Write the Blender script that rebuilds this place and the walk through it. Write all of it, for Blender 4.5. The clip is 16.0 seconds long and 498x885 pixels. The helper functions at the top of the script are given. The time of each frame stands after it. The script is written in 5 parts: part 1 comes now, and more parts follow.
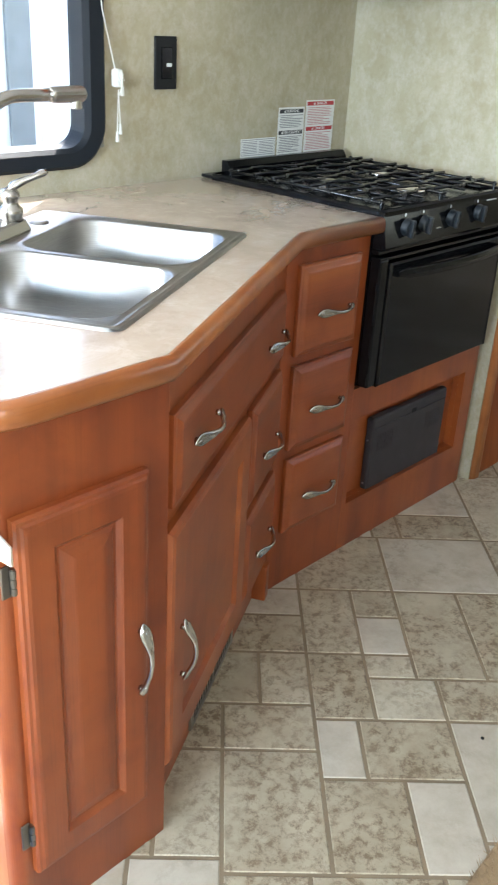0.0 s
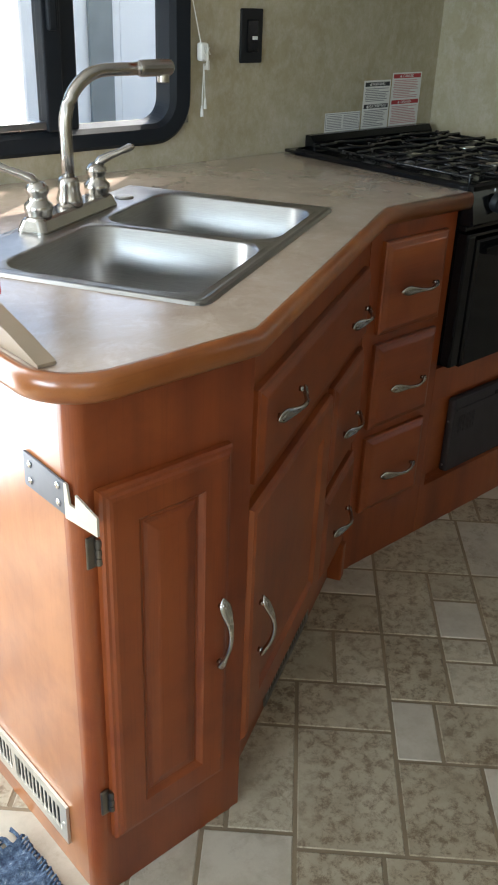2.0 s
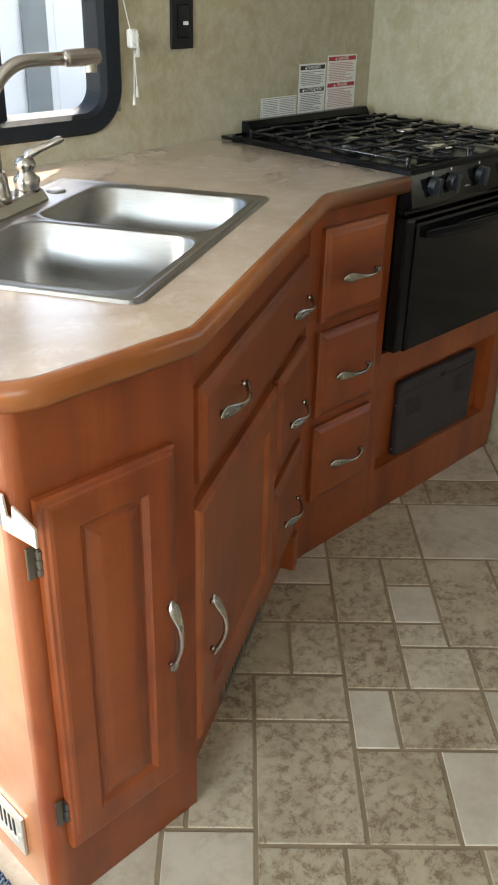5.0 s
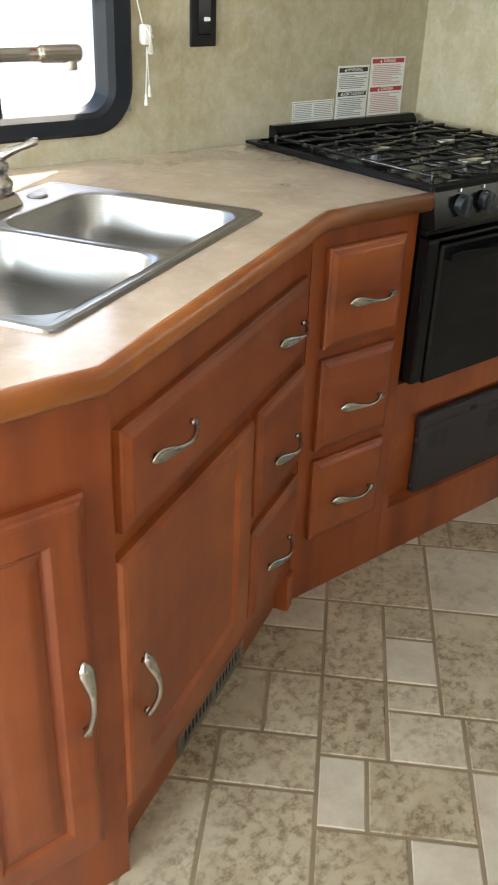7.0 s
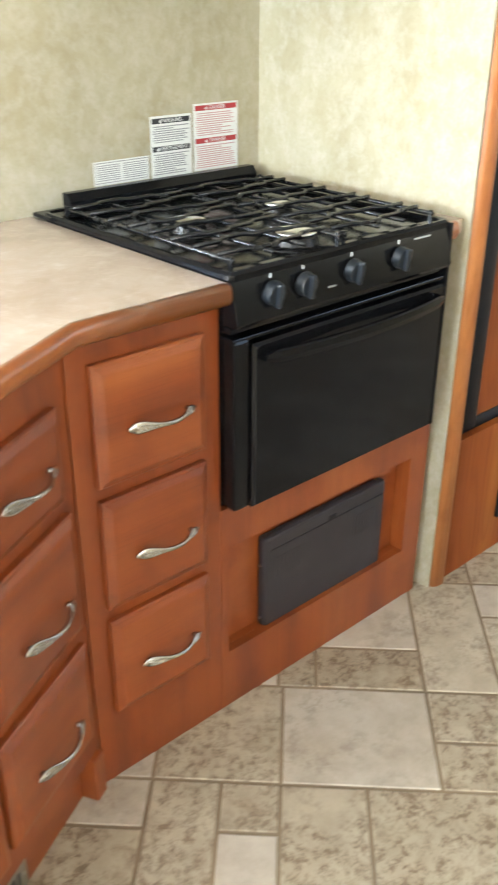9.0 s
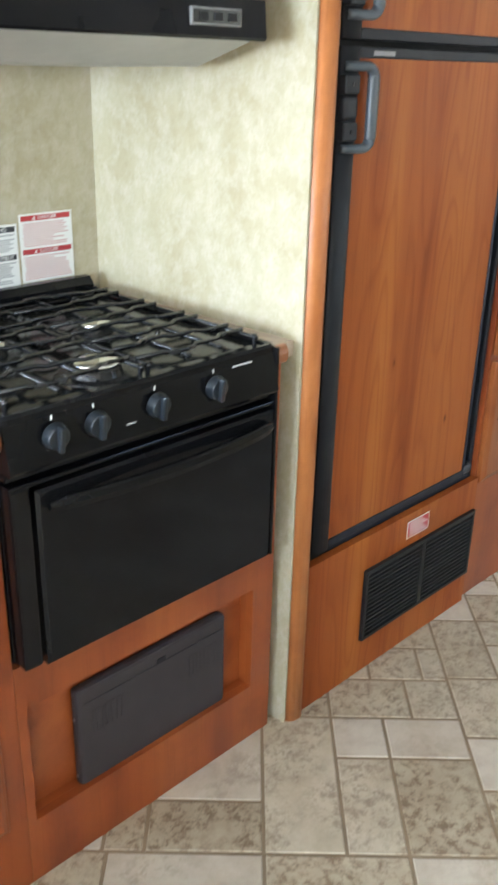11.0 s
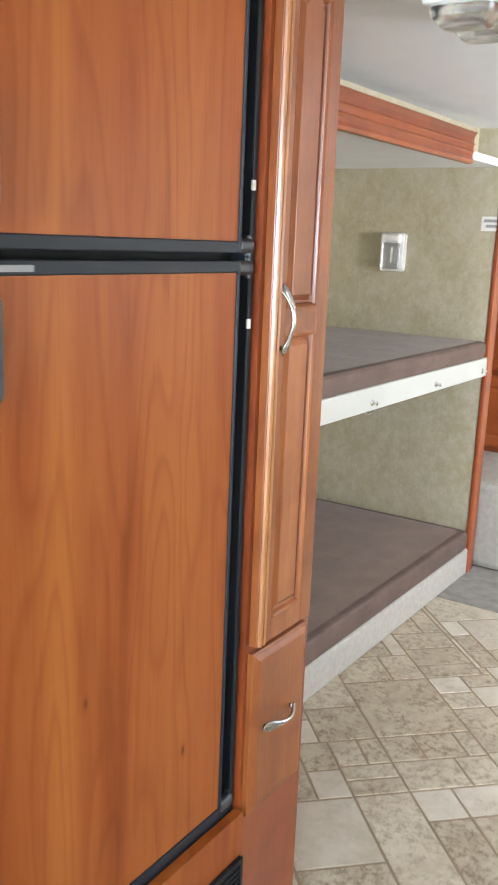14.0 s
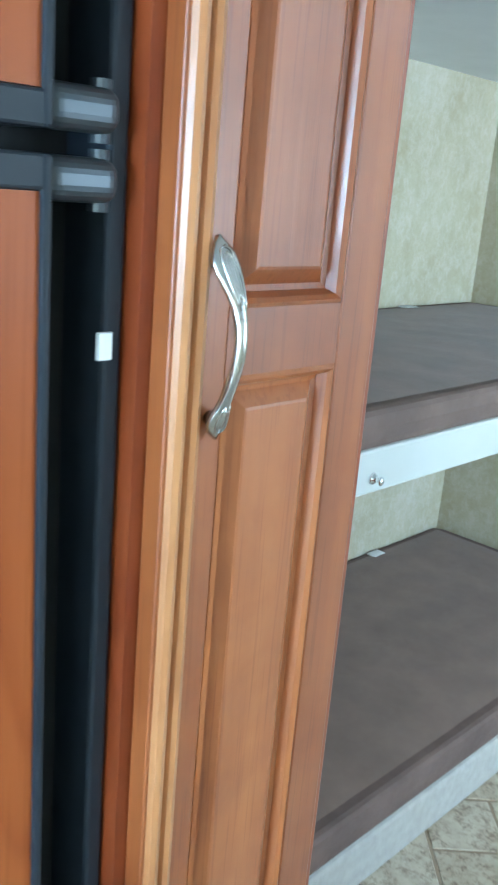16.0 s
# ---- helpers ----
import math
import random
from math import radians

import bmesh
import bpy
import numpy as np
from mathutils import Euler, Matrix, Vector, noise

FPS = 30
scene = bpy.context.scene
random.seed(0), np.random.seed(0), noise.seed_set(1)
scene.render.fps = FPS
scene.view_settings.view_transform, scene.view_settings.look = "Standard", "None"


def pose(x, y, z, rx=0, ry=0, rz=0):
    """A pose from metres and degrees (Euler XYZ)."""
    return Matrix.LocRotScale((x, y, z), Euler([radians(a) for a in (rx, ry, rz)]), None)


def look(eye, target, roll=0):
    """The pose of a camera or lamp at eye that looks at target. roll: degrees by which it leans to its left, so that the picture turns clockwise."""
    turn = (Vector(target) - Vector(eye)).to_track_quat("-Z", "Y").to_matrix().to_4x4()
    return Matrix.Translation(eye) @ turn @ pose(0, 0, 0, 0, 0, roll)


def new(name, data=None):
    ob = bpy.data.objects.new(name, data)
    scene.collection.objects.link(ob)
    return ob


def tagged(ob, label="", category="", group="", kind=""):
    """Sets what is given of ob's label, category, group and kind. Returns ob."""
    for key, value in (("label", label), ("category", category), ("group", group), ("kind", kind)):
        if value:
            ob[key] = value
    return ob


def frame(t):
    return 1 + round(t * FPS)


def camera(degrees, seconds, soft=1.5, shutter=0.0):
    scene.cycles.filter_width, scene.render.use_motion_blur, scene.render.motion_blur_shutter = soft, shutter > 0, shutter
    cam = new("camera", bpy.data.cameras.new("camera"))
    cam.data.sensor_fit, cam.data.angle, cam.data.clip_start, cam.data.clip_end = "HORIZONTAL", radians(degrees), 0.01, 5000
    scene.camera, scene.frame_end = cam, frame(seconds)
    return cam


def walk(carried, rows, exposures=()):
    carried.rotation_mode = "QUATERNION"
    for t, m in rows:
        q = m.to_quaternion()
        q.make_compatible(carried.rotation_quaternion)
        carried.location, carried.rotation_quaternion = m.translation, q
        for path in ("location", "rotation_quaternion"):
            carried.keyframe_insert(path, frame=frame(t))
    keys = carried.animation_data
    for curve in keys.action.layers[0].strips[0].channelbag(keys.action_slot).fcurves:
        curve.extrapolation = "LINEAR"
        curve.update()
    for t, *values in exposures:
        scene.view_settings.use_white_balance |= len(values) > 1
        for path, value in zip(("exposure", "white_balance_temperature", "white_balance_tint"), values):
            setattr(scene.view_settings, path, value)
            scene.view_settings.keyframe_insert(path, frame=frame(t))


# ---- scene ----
cam = camera(31.4, 16.0, 1.9, 0.5)
PATH = [
    (0, (0.062, 0.023, 1.302), (1.395, 1.235, 0.435), 3.3),
    (0.5, (0.048, 0.039, 1.292), (1.347, 1.286, 0.422), 4.0),
    (1, (0.043, 0.042, 1.291), (1.268, 1.338, 0.388), 3.1),
    (1.5, (0.049, 0.041, 1.289), (1.262, 1.343, 0.377), 2.9),
    (2, (0.053, 0.039, 1.292), (1.259, 1.347, 0.378), 2.2),
    (2.5, (0.059, 0.039, 1.294), (1.263, 1.35, 0.381), 1.3),
    (3, (0.068, 0.04, 1.296), (1.265, 1.341, 0.36), 1.0),
    (3.5, (0.075, 0.041, 1.296), (1.293, 1.319, 0.355), 1.4),
    (4, (0.082, 0.041, 1.296), (1.3, 1.318, 0.356), 1.2),
    (4.5, (0.091, 0.043, 1.293), (1.312, 1.316, 0.35), 0.9),
    (5, (0.085, 0.047, 1.3), (1.353, 1.273, 0.357), 1.4),
    (7.5, (0.481, 0.033, 1.296), (1.556, 1.418, 0.334), 1.1),
    (8, (0.629, 0.107, 1.325), (1.676, 1.515, 0.365), -0.4),
    (8.5, (0.739, 0.174, 1.33), (1.858, 1.562, 0.424), -1.2),
    (9, (0.875, 0.172, 1.317), (2.071, 1.491, 0.404), 0.3),
    (9.5, (1.039, 0.14, 1.322), (2.238, 1.448, 0.399), 1.9),
    (10, (1.12, 0.124, 1.336), (2.321, 1.442, 0.431), 1.7),
    (12.5, (1.359, 0.233, 1.463), (2.917, 1.377, 0.949), 1.5),
    (13, (1.489, 0.322, 1.471), (3.094, 1.428, 1.023), 1.7),
    (13.5, (1.63, 0.368, 1.459), (3.28, 1.412, 1.026), 2.0),
    (14, (1.881, 0.39, 1.455), (3.512, 1.459, 1.009), 2.3),
    (14.5, (2.117, 0.476, 1.427), (3.664, 1.647, 0.941), 2.9),
    (15, (2.359, 0.629, 1.406), (3.857, 1.855, 0.904), 3.4),
    (15.5, (2.649, 0.734, 1.412), (4.103, 1.99, 0.858), 4.7),
    (16, (2.823, 0.808, 1.416), (4.219, 2.124, 0.85), 4.8),
]
EXPO = [(0.0, 2.30, 6100, 11), (0.5, 1.40, 5900, 10), (1.0, 0.80, 6000, 10), (1.6, 0.90, 6300, 10), (3.0, 1.30, 6700, 10), (5.0, 1.60, 6900, 11), (7.5, 2.38, 7000, 12), (8.5, 2.98, 6900, 13), (9.0, 3.18, 6700, 13), (10.0, 3.15, 6550, 13), (12.5, 2.88, 5650, 12), (13.5, 3.02, 5800, 14), (14.2, 3.44, 6200, 13), (15.0, 3.50, 5800, -1), (16.0, 3.46, 4750, -4)]
walk(cam, [(t, look(eye, target, roll)) for t, eye, target, roll in PATH], EXPO)

# ---- light ----
world = bpy.data.worlds.new("sky")
scene.world = world
world.use_nodes = True
SUN_EL, SUN_AZ = 46.0, 53.0
wn = world.node_tree.nodes
sky = wn.new("ShaderNodeTexSky")
sky.sky_type, sky.sun_disc = "NISHITA", False
sky.sun_elevation, sky.sun_rotation = radians(SUN_EL), radians(SUN_AZ)
wn["Background"].inputs["Strength"].default_value = 0.15
world.node_tree.links.new(sky.outputs[0], wn["Background"].inputs["Color"])
sun = new("sun", bpy.data.lights.new("sun", "SUN"))
sun.data.energy, sun.data.angle, sun.data.color = 5.0, radians(0.6), (1.0, 0.95, 0.87)
sd = Vector((math.sin(radians(SUN_AZ)) * math.cos(radians(SUN_EL)), math.cos(radians(SUN_AZ)) * math.cos(radians(SUN_EL)), math.sin(radians(SUN_EL))))
sun.matrix_world = look(sd * 20, (0, 0, 0))


def area_lamp(name, eye, target, w, h, watts, color=(0.93, 0.97, 1.0)):
    ob = new(name, bpy.data.lights.new(name, "AREA"))
    ob.data.shape, ob.data.size, ob.data.size_y, ob.data.energy, ob.data.color = "RECTANGLE", w, h, watts, color
    ob.matrix_world = look(eye, target)
    return ob


# area lamps for daylight: entry door, then fill at unseen south and west openings
area_lamp("door_daylight", (0.0, 1.84, 1.0), (0.0, 0.0, 0.7), 0.72, 1.8, 18, (0.88, 0.95, 1.0))
area_lamp("south_daylight", (-0.6, -1.18, 1.35), (-0.6, 1.0, 1.0), 1.5, 0.7, 2.5, (1.0, 0.95, 0.86))
# added fill hung inside the room, tilted to brighten the bunk alcove
area_lamp("south_daylight", (4.7, -0.93, 1.35), (7.5, 1.9, 1.1), 0.6, 0.7, 10.5)
# added cool fill from the west that brightens the partition
area_lamp("west_daylight", (-2.28, 0.4, 1.35), (0, 0.4, 1.2), 1.6, 0.75, 37, (0.70, 0.87, 1.0))


# ---- materials ----
def node_mat(name):
    m = bpy.data.materials.new(name)
    m.use_nodes = True
    return m, m.node_tree.nodes, m.node_tree.links, m.node_tree.nodes["Principled BSDF"]


def coords(n, l, scale=(1, 1, 1)):
    tc, mp = n.new("ShaderNodeTexCoord"), n.new("ShaderNodeMapping")
    mp.inputs["Scale"].default_value = scale
    l.new(tc.outputs["Object"], mp.inputs["Vector"])
    return mp.outputs["Vector"]


def noise_tex(n, l, vec, scale, detail=4.0, rough=0.55, dist=0.0):
    t = n.new("ShaderNodeTexNoise")
    for k, v in (("Scale", scale), ("Detail", detail), ("Roughness", rough), ("Distortion", dist)):
        t.inputs[k].default_value = v
    l.new(vec, t.inputs["Vector"])
    return t.outputs["Fac"]


def ramp(n, l, fac, stops):
    r = n.new("ShaderNodeValToRGB")
    e = r.color_ramp.elements
    while len(e) < len(stops):
        e.new(0.5)
    for el, (p, c) in zip(e, stops):
        el.position, el.color = p, (*c, 1)
    l.new(fac, r.inputs["Fac"])
    return r.outputs["Color"]


def mix(n, l, a, b, fac, mode="MIX"):
    m = n.new("ShaderNodeMix")
    m.data_type, m.blend_type = "RGBA", mode
    for sock, v in ((m.inputs[0], fac), (m.inputs[6], a), (m.inputs[7], b)):
        if isinstance(v, (int, float)):
            sock.default_value = v
        elif isinstance(v, tuple):
            sock.default_value = (*v, 1)
        else:
            l.new(v, sock)
    return m.outputs[2]


def bump(n, l, bsdf, height, strength, dist=0.001):
    b = n.new("ShaderNodeBump")
    b.inputs["Strength"].default_value, b.inputs["Distance"].default_value = strength, dist
    l.new(height, b.inputs["Height"])
    l.new(b.outputs["Normal"], bsdf.inputs["Normal"])


def plain(name, color, rough=0.5, metal=0.0, vary=0.12, scale=30.0, relief=0.05, coat=0.0, spec=0.5):
    """A paint, plastic or metal with faint mottling, scuffed gloss and fine relief."""
    m, n, l, b = node_mat(name)
    v = coords(n, l)
    big, fine = noise_tex(n, l, v, scale * 0.15), noise_tex(n, l, v, scale * 6, 2)
    dark = tuple(c * (1 - vary) for c in color)
    light = tuple(min(1, c * (1 + vary)) for c in color)
    l.new(ramp(n, l, big, [(0.3, dark), (0.7, light)]), b.inputs["Base Color"])
    mr = n.new("ShaderNodeMapRange")
    mr.inputs["To Min"].default_value, mr.inputs["To Max"].default_value = rough * 0.8, min(1, rough * 1.2)
    l.new(noise_tex(n, l, v, scale), mr.inputs["Value"])
    l.new(mr.outputs[0], b.inputs["Roughness"])
    b.inputs["Metallic"].default_value, b.inputs["Coat Weight"].default_value, b.inputs["Specular IOR Level"].default_value = metal, coat, spec
    if relief:
        bump(n, l, b, fine, relief)
    return m


def wood(name, dark, mid, light, rough, axis, grain=1.0, knots=False, coat=0.3, streaky=0.3, relief=0.12):
    """Stained wood with long grain along one axis (0 x, 1 y, 2 z)."""
    m, n, l, b = node_mat(name)
    sc = [16.0, 16.0, 16.0]
    sc[axis] = 0.9
    v = coords(n, l, tuple(sc))
    oi = n.new("ShaderNodeObjectInfo")
    add = n.new("ShaderNodeVectorMath")
    add.operation = "ADD"
    sep = n.new("ShaderNodeMath")
    sep.operation = "MULTIPLY"
    sep.inputs[1].default_value = 37.0
    l.new(oi.outputs["Random"], sep.inputs[0])
    l.new(v, add.inputs[0])
    l.new(sep.outputs[0], add.inputs[1])
    v = add.outputs[0]
    broad = noise_tex(n, l, v, 0.45 * grain, 3, 0.5, 0.6)
    streak = noise_tex(n, l, v, 2.4 * grain, 6, 0.62, 0.35)
    c = ramp(n, l, broad, [(0.25, dark), (0.5, mid), (0.78, light)])
    cloud = noise_tex(n, l, coords(n, l, (7.0, 7.0, 7.0)), 1.0, 5, 0.6, 0.4)
    c = mix(n, l, c, ramp(n, l, cloud, [(0.36, (0.66, 0.52, 0.44)), (0.56, (1, 1, 1))]), 0.6, "MULTIPLY")
    c2 = ramp(n, l, streak, [(0.3, (0.74, 0.66, 0.6)), (0.55, (1, 1, 1)), (0.8, (1.0, 1.0, 1.0))])
    c = mix(n, l, c, c2, streaky, "MULTIPLY")
    sc2 = [90.0, 90.0, 90.0]
    sc2[axis] = 2.2
    pores = noise_tex(n, l, coords(n, l, tuple(sc2)), 3.0, 2, 0.5)
    c = mix(n, l, c, ramp(n, l, pores, [(0.36, (0.7, 0.6, 0.52)), (0.44, (1, 1, 1))]), streaky * 0.8, "MULTIPLY")
    if knots:
        sk = [9.0, 9.0, 9.0]
        sk[axis] = 4.0
        vo = n.new("ShaderNodeTexVoronoi")
        vo.inputs["Scale"].default_value = 0.55
        l.new(coords(n, l, tuple(sk)), vo.inputs["Vector"])
        c = mix(n, l, c, ramp(n, l, vo.outputs["Distance"], [(0.03, (0.3, 0.16, 0.1)), (0.075, (1, 1, 1))]), 0.9, "MULTIPLY")
    l.new(c, b.inputs["Base Color"])
    mr = n.new("ShaderNodeMapRange")
    mr.inputs["To Min"].default_value, mr.inputs["To Max"].default_value = rough * 0.85, rough * 1.25
    l.new(broad, mr.inputs["Value"])
    l.new(mr.outputs[0], b.inputs["Roughness"])
    b.inputs["Coat Weight"].default_value, b.inputs["Coat Roughness"].default_value = coat, 0.2
    bump(n, l, b, streak, relief, 0.0006)
    return m


CH = ((0.160, 0.028, 0.0060), (0.275, 0.059, 0.0110), (0.355, 0.092, 0.0190))
WOOD_V = wood("cherry_wood_upright", *CH, 0.40, 2, coat=0.35)
WOOD_H = wood("cherry_wood_level", *CH, 0.40, 0, coat=0.35)
WOOD_D = wood("cherry_wood_deep", *CH, 0.40, 1, coat=0.35)
EDGE = wood("oak_edge", (0.19, 0.047, 0.009), (0.29, 0.085, 0.017), (0.37, 0.122, 0.026), 0.28, 0, coat=0.7)
TRIM_V = wood("trim_wood", (0.38, 0.130, 0.036), (0.48, 0.172, 0.050), (0.55, 0.215, 0.070), 0.4, 2, coat=0.15)


def cathedral(name):
    """Cherry laminate with flame figure, fine pores and a few small knots."""
    m, n, l, b = node_mat(name)
    # contour lines of a long stretched noise give nested flames
    rings = noise_tex(n, l, coords(n, l, (7.5, 7.5, 1.0)), 1.0, 1.5, 0.45, 0.25)
    mul, fr = n.new("ShaderNodeMath"), n.new("ShaderNodeMath")
    mul.operation, fr.operation = "MULTIPLY", "FRACT"
    mul.inputs[1].default_value = 11.0
    l.new(rings, mul.inputs[0])
    l.new(mul.outputs[0], fr.inputs[0])
    broad = noise_tex(n, l, coords(n, l, (7.0, 7.0, 0.25)), 1.0, 3, 0.55, 0.4)
    c = ramp(n, l, broad, [(0.3, (0.225, 0.048, 0.0095)), (0.5, (0.305, 0.079, 0.0155)), (0.72, (0.375, 0.116, 0.024))])
    c = mix(n, l, c, ramp(n, l, fr.outputs[0], [(0.0, (0.70, 0.54, 0.44)), (0.25, (0.94, 0.90, 0.86)), (0.8, (1, 1, 1)), (1.0, (0.70, 0.54, 0.44))]), 0.5, "MULTIPLY")
    red = noise_tex(n, l, coords(n, l, (15.0, 15.0, 1.7)), 1.0, 3, 0.55, 0.5)
    c = mix(n, l, c, ramp(n, l, red, [(0.28, (0.70, 0.48, 0.36)), (0.42, (1, 1, 1))]), 0.5, "MULTIPLY")
    pores = noise_tex(n, l, coords(n, l, (110.0, 110.0, 3.0)), 2.5, 3, 0.6)
    c = mix(n, l, c, ramp(n, l, pores, [(0.36, (0.72, 0.62, 0.55)), (0.46, (1, 1, 1))]), 0.35, "MULTIPLY")
    vo = n.new("ShaderNodeTexVoronoi")
    vo.inputs["Scale"].default_value = 1.0
    l.new(coords(n, l, (8.0, 8.0, 3.6)), vo.inputs["Vector"])
    c = mix(n, l, c, ramp(n, l, vo.outputs["Distance"], [(0.016, (0.26, 0.13, 0.08)), (0.045, (0.9, 0.82, 0.76)), (0.09, (1, 1, 1))]), 0.9, "MULTIPLY")
    l.new(c, b.inputs["Base Color"])
    b.inputs["Roughness"].default_value = 0.42
    b.inputs["Specular IOR Level"].default_value = 0.2
    bump(n, l, b, pores, 0.08, 0.0005)
    return m


LAMI = cathedral("fridge_laminate")
PANTRY = wood("pantry_wood", (0.20, 0.053, 0.011), (0.29, 0.084, 0.018), (0.36, 0.118, 0.027), 0.40, 2, coat=0.22, streaky=0.6, relief=0.8)
# pantry bead wood, paled so its colour carries the highlight
BEAD_GLINT = wood("highlight_bead_wood", (0.34, 0.135, 0.042), (0.42, 0.18, 0.06), (0.48, 0.22, 0.085), 0.3, 2, coat=0.4)
# cherry lightened in colour for the door light on the end panel
PANEL_LIT = wood("daylit_end_panel_veneer", (0.34, 0.105, 0.030), (0.42, 0.145, 0.042), (0.48, 0.18, 0.06), 0.3, 2, coat=0.6, streaky=0.2)


def wallpaper():
    m, n, l, b = node_mat("mottled_wallpaper")
    v = coords(n, l)
    vs = coords(n, l, (1.0, 1.0, 0.8))
    a = noise_tex(n, l, vs, 6, 5, 0.6, 0.3)
    c = noise_tex(n, l, vs, 30, 8, 0.72, 0.25)
    fine = noise_tex(n, l, vs, 95, 4, 0.65, 0.2)
    col = ramp(n, l, a, [(0.3, (0.352, 0.303, 0.188)), (0.55, (0.412, 0.365, 0.246)), (0.75, (0.465, 0.420, 0.310))])
    fleck = ramp(n, l, c, [(0.44, (0, 0, 0)), (0.63, (1, 1, 1))])
    col = mix(n, l, col, mix(n, l, col, (0.565, 0.532, 0.47), 0.36), fleck)
    col = mix(n, l, col, ramp(n, l, fine, [(0.36, (0.86, 0.83, 0.78)), (0.52, (1, 1, 1))]), 0.4, "MULTIPLY")
    l.new(col, b.inputs["Base Color"])
    b.inputs["Roughness"].default_value = 0.55
    bump(n, l, b, noise_tex(n, l, v, 260, 3), 0.12, 0.0008)
    return m


WALL = wallpaper()


def laminate():
    m, n, l, b = node_mat("counter_laminate")
    v = coords(n, l)
    col = ramp(n, l, noise_tex(n, l, v, 7, 6, 0.6, 0.5), [(0.3, (0.42, 0.315, 0.245)), (0.5, (0.50, 0.39, 0.315)), (0.75, (0.57, 0.465, 0.385))])
    vein = noise_tex(n, l, v, 5, 8, 0.75, 1.4)
    col = mix(n, l, col, ramp(n, l, vein, [(0.45, (1, 1, 1)), (0.5, (0.90, 0.86, 0.82)), (0.55, (1, 1, 1))]), 0.5, "MULTIPLY")
    pale = noise_tex(n, l, v, 22, 6, 0.66, 0.6)
    col = mix(n, l, col, ramp(n, l, pale, [(0.52, (0, 0, 0)), (0.70, (0.16, 0.15, 0.14))]), 0.55, "ADD")
    l.new(col, b.inputs["Base Color"])
    b.inputs["Roughness"].default_value = 0.22
    b.inputs["Coat Weight"].default_value, b.inputs["Coat Roughness"].default_value = 1.0, 0.22
    bump(n, l, b, noise_tex(n, l, v, 300, 2), 0.04, 0.0004)
    return m


LAM = laminate()


def tile_mat(name, stops, blots, stain):
    m, n, l, b = node_mat(name)
    v = coords(n, l)
    oi, gi = n.new("ShaderNodeObjectInfo"), n.new("ShaderNodeNewGeometry")
    rnd = n.new("ShaderNodeMath")
    rnd.operation = "ADD"
    l.new(oi.outputs["Random"], rnd.inputs[0])
    l.new(gi.outputs["Random Per Island"], rnd.inputs[1])
    fr = n.new("ShaderNodeMath")
    fr.operation = "FRACT"
    l.new(rnd.outputs[0], fr.inputs[0])
    tc, add = n.new("ShaderNodeTexCoord"), n.new("ShaderNodeVectorMath")
    geo = n.new("ShaderNodeNewGeometry")
    add.operation = "MULTIPLY_ADD"
    l.new(fr.outputs[0], add.inputs[0])
    add.inputs[1].default_value = (31.0, 17.0, 5.0)
    l.new(geo.outputs["Position"], add.inputs[2])
    v = add.outputs[0]
    base = ramp(n, l, fr.outputs[0], [(0.0, stops[0]), (0.5, stops[1]), (1.0, stops[2])])
    cloud = noise_tex(n, l, v, 11, 7, 0.68, 0.15)
    base = mix(n, l, base, ramp(n, l, cloud, [(0.3, (0.74, 0.7, 0.66)), (0.6, (1, 1, 1)), (0.8, (1, 1, 1))]), 0.95, "MULTIPLY")
    blot = noise_tex(n, l, v, 46, 10, 0.76, 0.2)
    patch = noise_tex(n, l, v, 7.5, 2, 0.5)
    thr = n.new("ShaderNodeMath")
    thr.operation = "MULTIPLY"
    pr = ramp(n, l, patch, [(stain, (0, 0, 0)), (stain + 0.18, (1, 1, 1))])
    spots = ramp(n, l, blot, [(0.47, (0, 0, 0)), (0.60, (1, 1, 1))])
    l.new(pr, thr.inputs[0])
    l.new(spots, thr.inputs[1])
    amt = n.new("ShaderNodeMath")
    amt.operation = "MULTIPLY"
    l.new(thr.outputs[0], amt.inputs[0])
    l.new(ramp(n, l, fr.outputs[0], [(0.0, (blots, blots, blots)), (1.0, (blots * 0.6, blots * 0.6, blots * 0.6))]), amt.inputs[1])
    col = mix(n, l, base, (0.175, 0.122, 0.074), amt.outputs[0])
    l.new(col, b.inputs["Base Color"])
    b.inputs["Roughness"].default_value = 0.42
    bump(n, l, b, blot, 0.18, 0.0012)
    return m


TILE = tile_mat("vinyl_stone_tile_blotched", ((0.42, 0.352, 0.250), (0.47, 0.402, 0.295), (0.52, 0.456, 0.345)), 1.0, 0.30)
TILE_L = tile_mat("vinyl_stone_tile_pale", ((0.50, 0.44, 0.35), (0.545, 0.485, 0.395), (0.59, 0.535, 0.44)), 0.45, 0.5)
GROUT = plain("grout", (0.235, 0.175, 0.110), 0.7, vary=0.18, scale=40, relief=0.2)
BLACK = plain("black_enamel", (0.006, 0.006, 0.007), 0.13, vary=0.2, relief=0.0, spec=0.22)
BLACKM = plain("black_satin_plastic", (0.011, 0.011, 0.012), 0.42, spec=0.2, relief=0.1)
IRON = plain("black_grate_enamel", (0.012, 0.012, 0.013), 0.26, relief=0.15)
CHAR = plain("charcoal_frame_plastic", (0.017, 0.020, 0.026), 0.48, spec=0.25, relief=0.06)
SLATE = plain("slate_handle_plastic", (0.062, 0.075, 0.088), 0.36, relief=0.04)
VENTM = plain("dark_grey_vent_plastic", (0.040, 0.034, 0.037), 0.5, spec=0.3, relief=0.2)
# near-black: shade of cavities and slots put into colour; also slats, crumb
DARK = plain("cavity_shade_and_black_parts", (0.006, 0.006, 0.006), 0.8)
